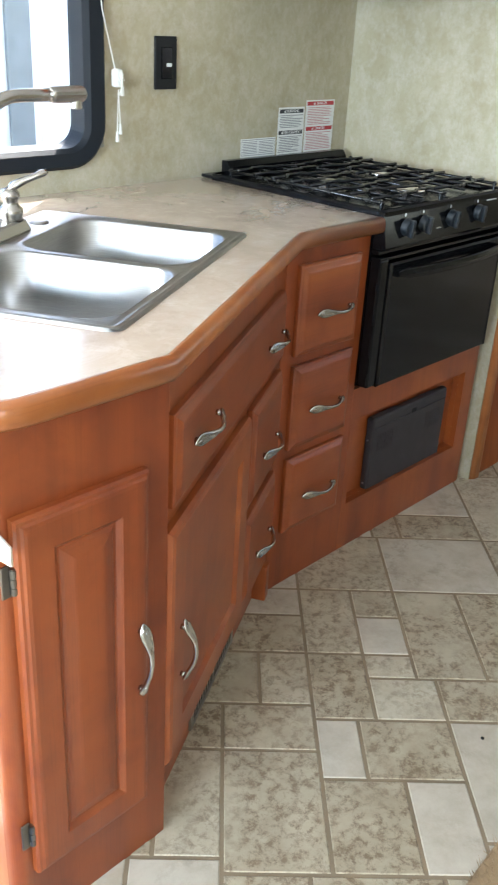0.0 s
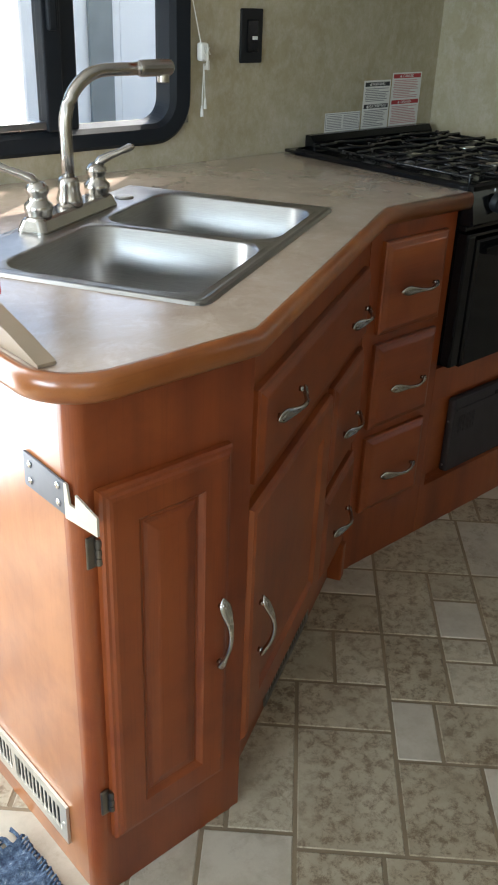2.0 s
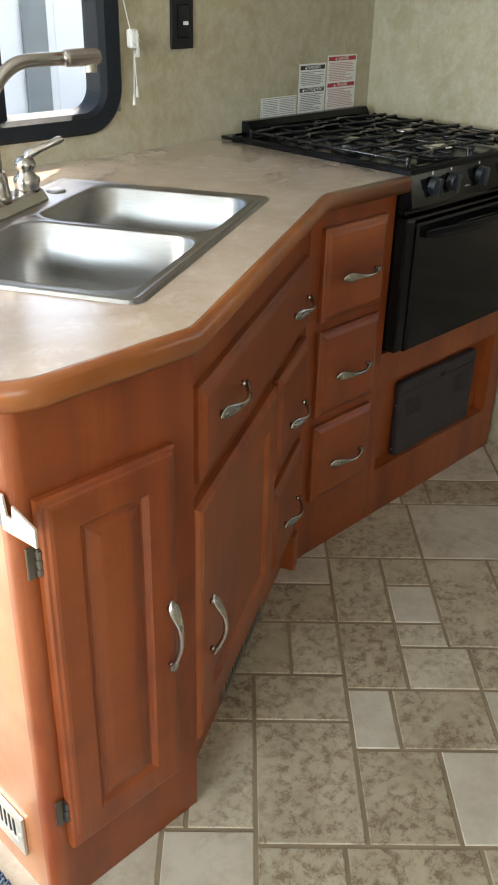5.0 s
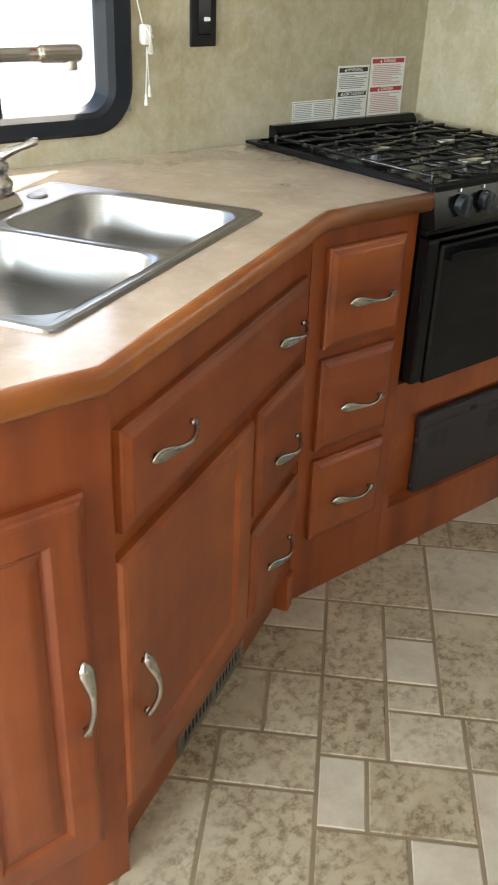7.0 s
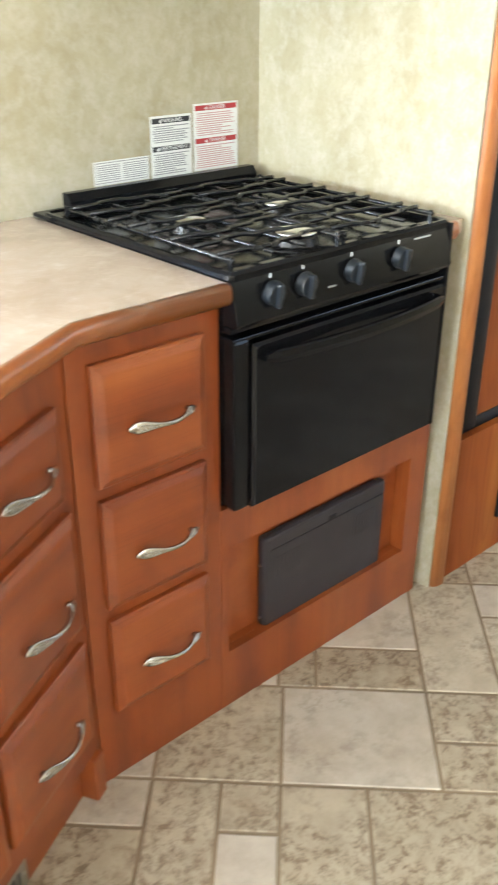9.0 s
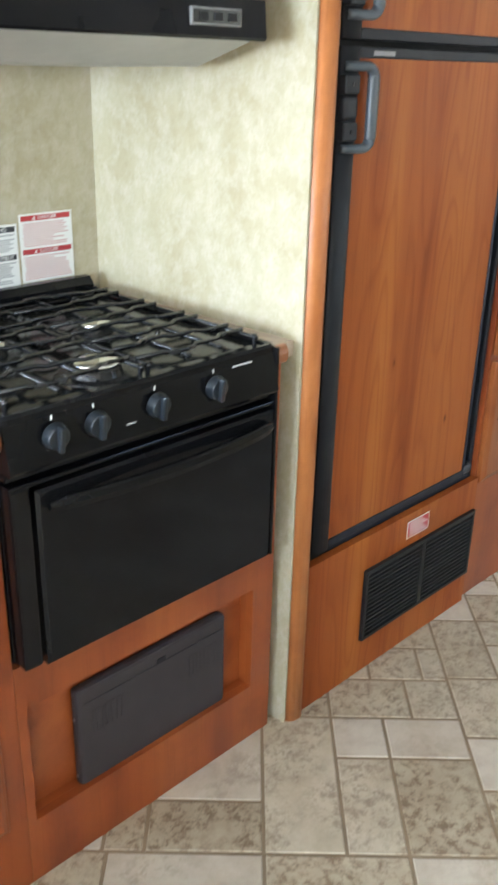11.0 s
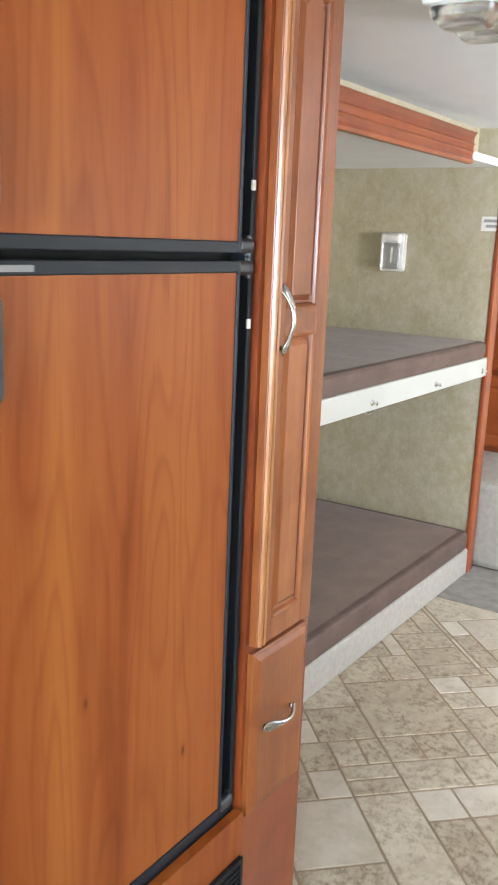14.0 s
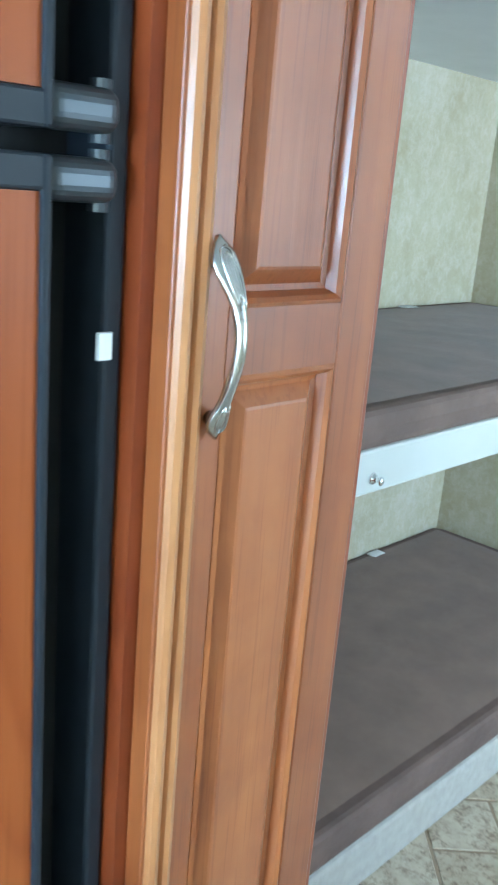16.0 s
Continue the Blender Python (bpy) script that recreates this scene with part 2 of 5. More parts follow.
GLASSB = plain("black_oven_glass", (0.006, 0.006, 0.007), 0.1, vary=0.1, relief=0.0, spec=0.2)
NICKEL = plain("brushed_nickel", (0.50, 0.47, 0.43), 0.24, 1.0, 0.06, 60, 0.08)
PEWTER = plain("satin_pewter", (0.46, 0.44, 0.41), 0.2, 1.0, 0.15, 60, 0.1)
CHROME = plain("chrome", (0.78, 0.78, 0.78), 0.08, 1.0, 0.04, 40, 0.0)
ZINC = plain("zinc_plate", (0.32, 0.32, 0.34), 0.3, 1.0, 0.1, 40, 0.06)
WHITE = plain("white_plastic", (0.74, 0.73, 0.69), 0.42, relief=0.04)
PAPER = plain("white_label_paper", (0.74, 0.74, 0.72), 0.6, vary=0.04, relief=0.05)
INK = plain("black_ink", (0.03, 0.03, 0.035), 0.6, relief=0.0)
GREYINK = plain("grey_ink", (0.30, 0.30, 0.31), 0.6, relief=0.0)
RED = plain("red_ink", (0.42, 0.035, 0.04), 0.55, relief=0.0)
PINKINK = plain("faded_red_ink", (0.55, 0.32, 0.32), 0.6, relief=0.0)
CEIL = plain("white_ceiling_panel", (0.70, 0.71, 0.70), 0.6, vary=0.04, relief=0.15)
CLOTH = plain("brown_quilted_cloth", (0.110, 0.070, 0.053), 0.85, vary=0.2, scale=60, relief=0.6)
CLOTHTOP = plain("taupe_mattress_cover", (0.165, 0.108, 0.078), 0.85, vary=0.12, scale=60, relief=0.6)
fuzz = CLOTHTOP.node_tree.nodes["Principled BSDF"].inputs
fuzz["Sheen Weight"].default_value, fuzz["Sheen Roughness"].default_value = 0.12, 0.4
BOARD = plain("ivory_board", (0.43, 0.42, 0.38), 0.4, vary=0.06)
SHAG = plain("pale_carpet", (0.38, 0.35, 0.30), 0.95, vary=0.10, scale=260, relief=1.0)
CARPET = plain("grey_beige_carpet", (0.24, 0.22, 0.19), 0.95, vary=0.2, scale=120, relief=1.0)
RUBBER = plain("black_window_rubber", (0.010, 0.013, 0.018), 0.5, spec=0.25, relief=0.05)
CREAM = plain("tan_wood_strip", (0.30, 0.22, 0.15), 0.55, relief=0.2)
BLINDCLOTH = plain("cream_blind_cloth", (0.62, 0.58, 0.50), 0.9, relief=0.2)
REDP = plain("red_plastic", (0.42, 0.03, 0.02), 0.35)
SIDING = plain("white_siding", (0.80, 0.81, 0.80), 0.5, vary=0.05, scale=6)
GREYSTR = plain("grey_stripe_paint", (0.20, 0.225, 0.23), 0.5)
GRAVEL = plain("pale_gravel", (0.56, 0.54, 0.50), 0.95, vary=0.3, scale=60, relief=0.6)


def steel():
    m, n, l, b = node_mat("brushed_stainless_steel")
    v = coords(n, l, (1.0, 1.0, 60.0))
    fine = noise_tex(n, l, v, 30, 3, 0.6)
    l.new(ramp(n, l, fine, [(0.3, (0.33, 0.325, 0.315)), (0.7, (0.43, 0.425, 0.415))]), b.inputs["Base Color"])
    b.inputs["Metallic"].default_value, b.inputs["Roughness"].default_value = 1.0, 0.34
    bump(n, l, b, fine, 0.04, 0.0004)
    return m


STEEL = steel()
DARKPEWTER = plain("dark_pewter", (0.20, 0.185, 0.165), 0.35, 1.0, 0.15, 60, 0.1)


def clear(name, tint, rough):
    m, n, l, b = node_mat(name)
    b.inputs["Base Color"].default_value = (*tint, 1)
    b.inputs["Transmission Weight"].default_value, b.inputs["Roughness"].default_value = 1.0, rough
    v = coords(n, l)
    bump(n, l, b, noise_tex(n, l, v, 6), 0.01, 0.001)
    return m


GLASS = clear("window_glass", (0.96, 0.98, 0.98), 0.0)
LENS = clear("ribbed_clear_lens", (0.93, 0.95, 0.96), 0.12)
HINGE = plain("glossy_charcoal_metal", (0.050, 0.056, 0.062), 0.36, 0.4, relief=0.03)
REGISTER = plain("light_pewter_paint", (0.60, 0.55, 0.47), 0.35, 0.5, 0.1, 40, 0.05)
# darker pewter for the register under the sink door
DARKREG = plain("darker_pewter_paint", (0.25, 0.225, 0.19), 0.4, 0.6, 0.12, 40, 0.05)
KEYCAP = plain("dim_grey_key", (0.17, 0.175, 0.18), 0.5, relief=0.0)
KEYINK = plain("pale_grey_key_print", (0.42, 0.42, 0.42), 0.5, relief=0.0)
# zinc with a dark reflection put into its colour, for the bracket plate
PLATEREFL = plain("zinc_plate_dark_reflection", (0.13, 0.14, 0.16), 0.4, 0.6, 0.1, 40, 0.05)
KNOB = plain("blue_black_knob", (0.014, 0.018, 0.023), 0.3, relief=0.04)


def rug_mat():
    m, n, l, b = node_mat("blue_woven_rag")
    v = coords(n, l)
    c = ramp(n, l, noise_tex(n, l, v, 90, 4, 0.7), [(0.32, (0.012, 0.022, 0.05)), (0.5, (0.050, 0.080, 0.135)), (0.62, (0.10, 0.145, 0.21)), (0.72, (0.32, 0.36, 0.40))])
    l.new(c, b.inputs["Base Color"])
    b.inputs["Roughness"].default_value = 0.95
    bump(n, l, b, noise_tex(n, l, v, 140, 3), 1.0, 0.004)
    return m


RUG = rug_mat()


# ---- mesh helpers ----
def mesh_of(name, bm, mat, smooth=False):
    bmesh.ops.recalc_face_normals(bm, faces=bm.faces[:])
    me = bpy.data.meshes.new(name)
    if smooth:
        for f in bm.faces:
            f.smooth = True
    bm.to_mesh(me)
    bm.free()
    me.materials.append(mat)
    return me


def part(name, bm, mat, parent, label="", m=None, smooth=False):
    ob = new(name, mesh_of(name, bm, mat, smooth))
    ob.parent = parent
    if m is not None:
        ob.matrix_basis = m
    return tagged(ob, label)


def thing(name, m, label, category, group="", kind=""):
    ob = new(name)
    ob.empty_display_size = 0.05
    ob.matrix_basis = m
    return tagged(ob, label, category, group, kind)


def single(name, bm, mat, label, category, m=None, kind="", smooth=False, group=""):
    ob = new(name, mesh_of(name, bm, mat, smooth))
    if m is not None:
        ob.matrix_basis = m
    return tagged(ob, label, category, group, kind)


def box(x0, x1, y0, y1, z0, z1, bev=0.0, bm=None, seg=2):
    own = bmesh.new()
    bmesh.ops.create_cube(own, size=1.0)
    for v in own.verts:
        v.co = Vector((x0 + (v.co.x + 0.5) * (x1 - x0), y0 + (v.co.y + 0.5) * (y1 - y0), z0 + (v.co.z + 0.5) * (z1 - z0)))
    if bev:
        bmesh.ops.bevel(own, geom=own.edges[:], offset=bev, segments=seg, profile=0.5, affect="EDGES")
    if bm is None:
        return own
    return join(bm, own)


def join(bm, other, m=None):
    if m is not None:
        other.transform(m)
    me = bpy.data.meshes.new("tmp")
    other.to_mesh(me)
    other.free()
    bm.from_mesh(me)
    bpy.data.meshes.remove(me)
    return bm


def cyl(r0, r1, h, m=None, seg=24, bev=0.0, bm=None):
    own = bmesh.new()
    bmesh.ops.create_cone(own, cap_ends=True, segments=seg, radius1=r0, radius2=r1, depth=h)
    for v in own.verts:
        v.co.z += h / 2
    if bev:
        rim = [e for e in own.edges if abs(e.verts[0].co.z - e.verts[1].co.z) < 1e-6 and e.calc_face_angle(0) > 0.5]
        bmesh.ops.bevel(own, geom=rim, offset=bev, segments=2, profile=0.5, affect="EDGES")
    if m is not None:
        own.transform(m)
    return own if bm is None else join(bm, own)


def loft(rings, cap0=True, cap1=True, closed=True):
    """A skin through rings of points, all of one length."""
    bm = bmesh.new()
    rows = [[bm.verts.new(p) for p in ring] for ring in rings]
    k = len(rings[0])
    for a, b in zip(rows, rows[1:]):
        for i in range(k if closed else k - 1):
            j = (i + 1) % k
            bm.faces.new((a[i], a[j], b[j], b[i]))
    if cap0:
        bm.faces.new(rows[0][::-1])
    if cap1:
        bm.faces.new(rows[-1])
    return bm


def lathe(profile, seg=28):
    return loft([[(r * math.cos(2 * math.pi * i / seg), r * math.sin(2 * math.pi * i / seg), z) for i in range(seg)] for r, z in profile])


def slab(w, h, profile, arch=0.0):
    """A door or drawer front in the xz plane from 0, 0: rings of (inset, y) from its back edge to its middle; arch raises the top's middle."""
    rings = []
    for inset, y in profile:
        x0, x1, z0, z1 = inset, w - inset, inset, h - inset
        ring = [(x0, y, z0), (x1, y, z0)]
        k = 10 if arch else 1
        for i in range(k + 1):
            u = i / k
            s = max(0.0, 1 - ((u - 0.5) / 0.36) ** 2) if arch else 0.0
            ring.append((x1 + (x0 - x1) * u, y, z1 - arch + arch * s ** 0.8))
        rings.append(ring)
    return loft(rings)


DRAWER_EDGE = [(0, 0), (0, -0.010), (0.003, -0.0125), (0.006, -0.0132), (0.014, -0.0178), (0.017, -0.0188), (0.022, -0.0192)]
DOOR_EDGE = [(0, 0), (0, -0.010), (0.003, -0.0145), (0.007, -0.0155), (0.010, -0.0185), (0.015, -0.0195), (0.052, -0.0195), (0.055, -0.0175), (0.060, -0.0125), (0.064, -0.0122), (0.068, -0.0148), (0.082, -0.0182), (0.086, -0.0186)]
FLAT_DOOR = [(0, 0), (0, -0.011), (0.005, -0.017), (0.012, -0.0195), (0.062, -0.0195), (0.066, -0.017), (0.072, -0.0125), (0.076, -0.012)]


def tube(path, sizes, seg=10, caps=True):
    """A round or flattened bar along a path; sizes: (half width, half height) at each point."""
    rings = []
    for i, p in enumerate(path):
        p = Vector(p)
        t = (Vector(path[min(i + 1, len(path) - 1)]) - Vector(path[max(i - 1, 0)])).normalized()
        side = t.cross(Vector((0, 0, 1)) if abs(t.z) < 0.9 else Vector((0, 1, 0))).normalized()
        up = side.cross(t)
        a, b = sizes[i] if isinstance(sizes, list) else sizes
        rings.append([p + side * a * math.cos(2 * math.pi * k / seg) + up * b * math.sin(2 * math.pi * k / seg) for k in range(seg)])
    return loft(rings, caps, caps)


def pull(length=0.125):
    """A bow pull with flat fluted leaf ends, lying along x, standing out to -y."""
    bm = bmesh.new()
    path, sizes, k = [], [], 30
    for i in range(k + 1):
        u = i / k
        out = 0.0052 + 0.021 * math.sin(math.pi * u) ** 1.35
        path.append(((u - 0.5) * length, -out, 0.0022 * math.sin(2 * math.pi * u)))
        big = math.exp(-(((u - 0.14) / 0.15) ** 2)) * 0.0066
        small = math.exp(-(((u - 0.91) / 0.085) ** 2)) * 0.0050
        end = max(0.12, min(1.0, u / 0.09, (1 - u) / 0.08) ** 0.5)
        sizes.append(((0.0040 - 0.05 * (big + small)) * max(0.5, end), (0.0040 + big + small) * end))
    join(bm, tube(path, sizes, 14))
    # ridges that follow each leaf round its tip
    for u0, u1, half in ((0.035, 0.34, 0.0062), (0.965, 0.80, 0.0050)):
        for f in (0.86, 0.50, 0.16):
            loop = []
            for j in range(17):
                q = j / 16 * 2 - 1
                u = u0 + (u1 - u0) * (abs(q) ** 1.4 * (0.55 + 0.45 * f) + (1 - f) * 0.25)
                out = 0.0052 + 0.021 * math.sin(math.pi * u) ** 1.35
                wide = half * f * math.sin(math.pi * min(1.0, abs(q) * 0.8 + 0.12)) ** 0.7 * (1 if q > 0 else -1)
                loop.append(((u - 0.5) * length, -out - 0.0037, 0.0022 * math.sin(2 * math.pi * u) + (wide if j != 8 else 0.0)))
            join(bm, tube(loop, (0.0008, 0.0008), 5))
    for u, r, d in ((0.12, 0.0048, 0.008), (0.90, 0.0046, 0.008)):
        cyl(r, r * 0.9, d, pose((u - 0.5) * length, 0, 0, 90), 14, bm=bm)
    return bm


def pull_mesh(length):
    return mesh_of("handle", pull(length), PEWTER, True)


PULLS = {}


def handle(parent, x, y, z, length=0.13, turn=0.0):
    if length not in PULLS:
        PULLS[length] = pull_mesh(length)
    ob = new("handle", PULLS[length])
    ob.parent = parent
    ob.matrix_basis = pose(x, y, z, 0, turn, 0)
    return tagged(ob, "fluted satin pewter bow pull")


def text_part(words, size, m, mat, parent, depth=0.0002):
    cu = bpy.data.curves.new("lettering", "FONT")
    cu.body, cu.size, cu.align_x, cu.align_y, cu.extrude = words, size, "CENTER", "CENTER", depth
    tmp = bpy.data.objects.new("lettering", cu)
    scene.collection.objects.link(tmp)
    me = bpy.data.meshes.new_from_object(tmp.evaluated_get(bpy.context.evaluated_depsgraph_get()))
    bpy.data.objects.remove(tmp)
    me.materials.clear()
    me.materials.append(mat)
    ob = new("lettering", me)
    ob.parent = parent
    ob.matrix_basis = m
    return ob


def sweep(profile, path, shut=False):
    """Profile of (out, z) carried along a level path of (x, y); out is to the right of the way."""
    rings, k = [], len(path)
    for i in range(k):
        p = Vector(path[i])
        a = (p - Vector(path[i - 1])).normalized() if i else (Vector(path[1]) - p).normalized()
        b = (Vector(path[i + 1]) - p).normalized() if i < k - 1 else a
        na, nb = Vector((a.y, -a.x)), Vector((b.y, -b.x))
        n = (na + nb).normalized()
        n /= max(0.4, n.dot(na))
        rings.append([(p.x + n.x * o, p.y + n.y * o, z) for o, z in profile])
    return loft(rings)


def rrect(x0, x1, y0, y1, r, z, k=7):
    pts = []
    for cx, cy, a0 in ((x1 - r, y0 + r, -90), (x1 - r, y1 - r, 0), (x0 + r, y1 - r, 90), (x0 + r, y0 + r, 180)):
        for i in range(k):
            a = radians(a0 + 90 * i / (k - 1))
            pts.append((cx + r * math.cos(a), cy + r * math.sin(a), z))
    return pts


def holed_plate(outer, hole, z0, z1):
    """A flat plate with one hole."""
    bm = bmesh.new()
    loops = []
    for pts in (outer, hole):
        vs = [bm.verts.new((x, y, z1)) for x, y in pts]
        loops.append(vs)
        for i in range(len(vs)):
            bm.edges.new((vs[i], vs[(i + 1) % len(vs)]))
    bmesh.ops.triangle_fill(bm, use_beauty=True, edges=bm.edges[:], normal=(0, 0, 1))
    low = {v: bm.verts.new((v.co.x, v.co.y, z0)) for vs in loops for v in vs}
    for f in bm.faces[:]:
        bm.faces.new([low[v] for v in reversed(f.verts)])
    for vs in loops:
        for i in range(len(vs)):
            a, b = vs[i], vs[(i + 1) % len(vs)]
            bm.faces.new((a, b, low[b], low[a]))
    return bm


# ---- the shell of the caravan ----
YB, ZCEIL, XW = 1.796, 1.945, 2.4015
WX0, WX1, WZ0, WZ1 = 0.66, 1.436, 1.00, 1.52
DX0, DX1, DZ1 = -0.36, 0.36, 1.88


def wall_with(name, label, spans):
    bm = bmesh.new()
    for s in spans:
        box(*s, bm=bm)
    return single(name, bm, WALL, label, "wall", kind="structure")


T = 0.10
wall_with("wall_north", "beige mottled wallpaper wall behind the kitchen counter", [
    (-2.3, DX0, YB, YB + T, 0, ZCEIL), (DX0, DX1, YB, YB + T, DZ1, ZCEIL), (DX1, WX0, YB, YB + T, 0, ZCEIL),
    (WX0, WX1, YB, YB + T, 0, WZ0), (WX0, WX1, YB, YB + T, WZ1, ZCEIL), (WX1, 3.42, YB, YB + T, 0, ZCEIL)])
# south and west walls stay out of view; openings placed to admit fill light
wall_with("wall_south", "unseen beige wallpaper wall with three openings for daylight", [
    (-2.3, 7.2, -1.25, -1.15, 0, 1.0), (-2.3, 7.2, -1.25, -1.15, 1.7, ZCEIL), (-2.3, -1.35, -1.25, -1.15, 1.0, 1.7),
    (0.15, 3.5, -1.25, -1.15, 1.0, 1.7), (4.0, 4.3, -1.25, -1.15, 1.0, 1.7), (5.5, 7.2, -1.25, -1.15, 1.0, 1.7)])
wall_with("wall_west", "unseen beige wallpaper wall with an opening added for daylight", [
    (-2.35, -2.25, -1.15, YB, 0, 0.98), (-2.35, -2.25, -1.15, YB, 1.73, ZCEIL), (-2.35, -2.25, -1.15, -0.4, 0.98, 1.73), (-2.35, -2.25, 1.2, YB, 0.98, 1.73)])
wall_with("wall_east", "beige wallpaper wall closing the far end", [(7.1, 7.2, -1.15, 2.6, 0, ZCEIL)])
# the partition runs slightly out of square
single("wall_partition", loft([[(x, y, z) for x, y in ((XW, 1.196), (2.4065, 1.196), (2.4065, 1.2525), (2.431, 1.2525), (2.431, YB), (2.373, YB))] for z in (0, ZCEIL)]),
       WALL, "pale mottled wallpaper partition beside the cooker", "wall", kind="structure")
XE, YBB, ZA = 5.65, 2.45, 1.79
wall_with("wall_bunk_back", "beige mottled wallpaper behind the bunks", [(3.42, 5.8, YBB, YBB + 0.06, 0, ZCEIL)])
wall_with("wall_bunk_end", "beige mottled wallpaper end wall of the bunk alcove", [(XE, XE + 0.06, 1.66, YBB, 0, ZCEIL)])
wall_with("wall_bunk_side", "beige mottled wallpaper side wall of the bunk alcove", [(3.42, 3.46, 1.66, YBB, 0, ZCEIL)])
wall_with("wall_hall", "beige wallpaper wall beyond the bunks", [(XE + 0.06, 7.1, 2.3, 2.36, 0, ZCEIL)])
single("ceiling", box(-2.35, 3.42, -1.25, YB + 0.1, ZCEIL, ZCEIL + 0.05, bm=box(3.42, 7.2, -1.25, 2.52, ZCEIL, ZCEIL + 0.05)), CEIL, "smooth white ceiling panels", "ceiling", kind="structure")
single("ceiling_bunk", box(3.46, XE, 1.665, YBB, ZA, ZA + 0.03), CEIL, "white underside above the upper bunk", "ceiling", kind="structure")
single("ground", box(-400, 400, -400, 400, -0.78, -0.70), GRAVEL, "pale gravel ground outside", "ground", kind="structure")


# ---- kitchen window ----
def kitchen_window():
    w = thing("window_1", pose(0, YB, 0), "black-framed sliding window with rounded corners above the sink", "window", kind="structure")
    fx0, fx1, fz0, fz1 = WX0 - 0.06, 1.436, 0.958, WZ1 + 0.05

    def ring(x0, x1, z0, z1, r, y):
        return [(px, y, pz) for px, pz, _ in rrect(x0, x1, z0, z1, r, 0, 9)]

    part("window_frame", loft([ring(fx0, fx1, fz0, fz1, 0.10, 0.02), ring(fx0, fx1, fz0, fz1, 0.10, -0.008), ring(fx0 + 0.008, fx1 - 0.008, fz0 + 0.008, fz1 - 0.008, 0.094, -0.016),
                               ring(fx0 + 0.045, fx1 - 0.045, fz0 + 0.036, fz1 - 0.036, 0.062, -0.014), ring(fx0 + 0.058, fx1 - 0.058, fz0 + 0.046, fz1 - 0.046, 0.05, -0.004),
                               ring(fx0 + 0.062, fx1 - 0.062, fz0 + 0.050, fz1 - 0.050, 0.05, 0.045)], False, False), RUBBER, w, smooth=False)
    bm = box(1.052, 1.094, -0.012, 0.03, fz0 + 0.045, fz1 - 0.045, 0.004)
    box(1.098, 1.136, 0.0, 0.05, fz0 + 0.045, fz1 - 0.045, 0.004, bm)
    part("sash", bm, RUBBER, w)
    part("latch", box(1.060, 1.082, -0.026, -0.012, 1.20, 1.27, 0.005), RUBBER, w)
    part("sash_rail", box(fx0 + 0.06, 1.07, -0.004, 0.03, fz0 + 0.05, fz0 + 0.066, 0.003), ZINC, w)
    for x0, x1, y in ((fx0 + 0.058, 1.075, 0.012), (1.11, fx1 - 0.058, 0.036)):
        g = part("pane", box(x0, x1, y, y + 0.004, fz0 + 0.05, fz1 - 0.05), GLASS, w)
        g.visible_shadow = False


kitchen_window()

cord = thing("blind_cord", pose(0, YB - 0.004, 0), "white blind cord with cleat and two tassels hanging on wallpaper", "cord")
part("string", tube([(1.405, -0.012, 1.50), (1.425, -0.012, 1.30), (1.462, -0.014, 1.16), (1.465, -0.012, 1.14)], (0.0014, 0.0014), 6), WHITE, cord)
part("cleat", box(1.455, 1.478, -0.022, 0.0, 1.135, 1.175, 0.006), WHITE, cord)
knot = bmesh.new()
for i in range(9):
    a = i * 0.7
    join(knot, tube([(1.466 + 0.010 * math.cos(a), -0.026, 1.15 + 0.022 * math.sin(a)), (1.466, -0.03, 1.165 - 0.006 * i), (1.466 + 0.009 * math.sin(a * 1.3), -0.026, 1.118)], (0.0016, 0.0016), 5))
part("knot", knot, WHITE, cord, "loops of knotted white cord")
for x, z in ((1.463, 1.035), (1.472, 1.052)):
    part("string", tube([(1.466, -0.016, 1.13), (x, -0.014, z)], (0.0013, 0.0013), 5), WHITE, cord)
    part("tassel", cyl(0.0048, 0.0025, 0.024, pose(x, -0.014, z - 0.022), 12, 0.001), WHITE, cord)

blind = thing("window_blind", pose(0, YB - 0.03, 0), "cream pleated blind drawn up at the top of the window", "blind")
part("head_rail", box(0.60, 1.44, -0.012, 0.022, 1.55, 1.585, 0.004), WHITE, blind)
part("pleats", loft([[(x, 0.006 + 0.010 * (i % 2), 1.55 - i * 0.0125) for x in (0.61, 1.43)] + [(x, 0.008 + 0.010 * (i % 2), 1.55 - i * 0.0125) for x in (1.43, 0.61)] for i in range(15)]), BLINDCLOTH, blind)
part("bottom_rail", box(0.605, 1.435, -0.004, 0.024, 1.355, 1.372, 0.004), WHITE, blind)

outlet = thing("wall_outlet", pose(1.625, YB, 1.187), "black rectangular wall outlet plate with one white label", "outlet")
part("plate", box(-0.035, 0.035, -0.008, 0.0, -0.06, 0.06, 0.003), BLACKM, outlet)
part("insert", box(-0.018, 0.018, -0.0115, -0.008, -0.036, 0.036, 0.002), BLACK, outlet)
part("label", box(-0.002, 0.014, -0.0125, -0.0115, -0.008, 0.0), PAPER, outlet)

# warning labels on the wall above the cooker
rnd = random.Random(4)


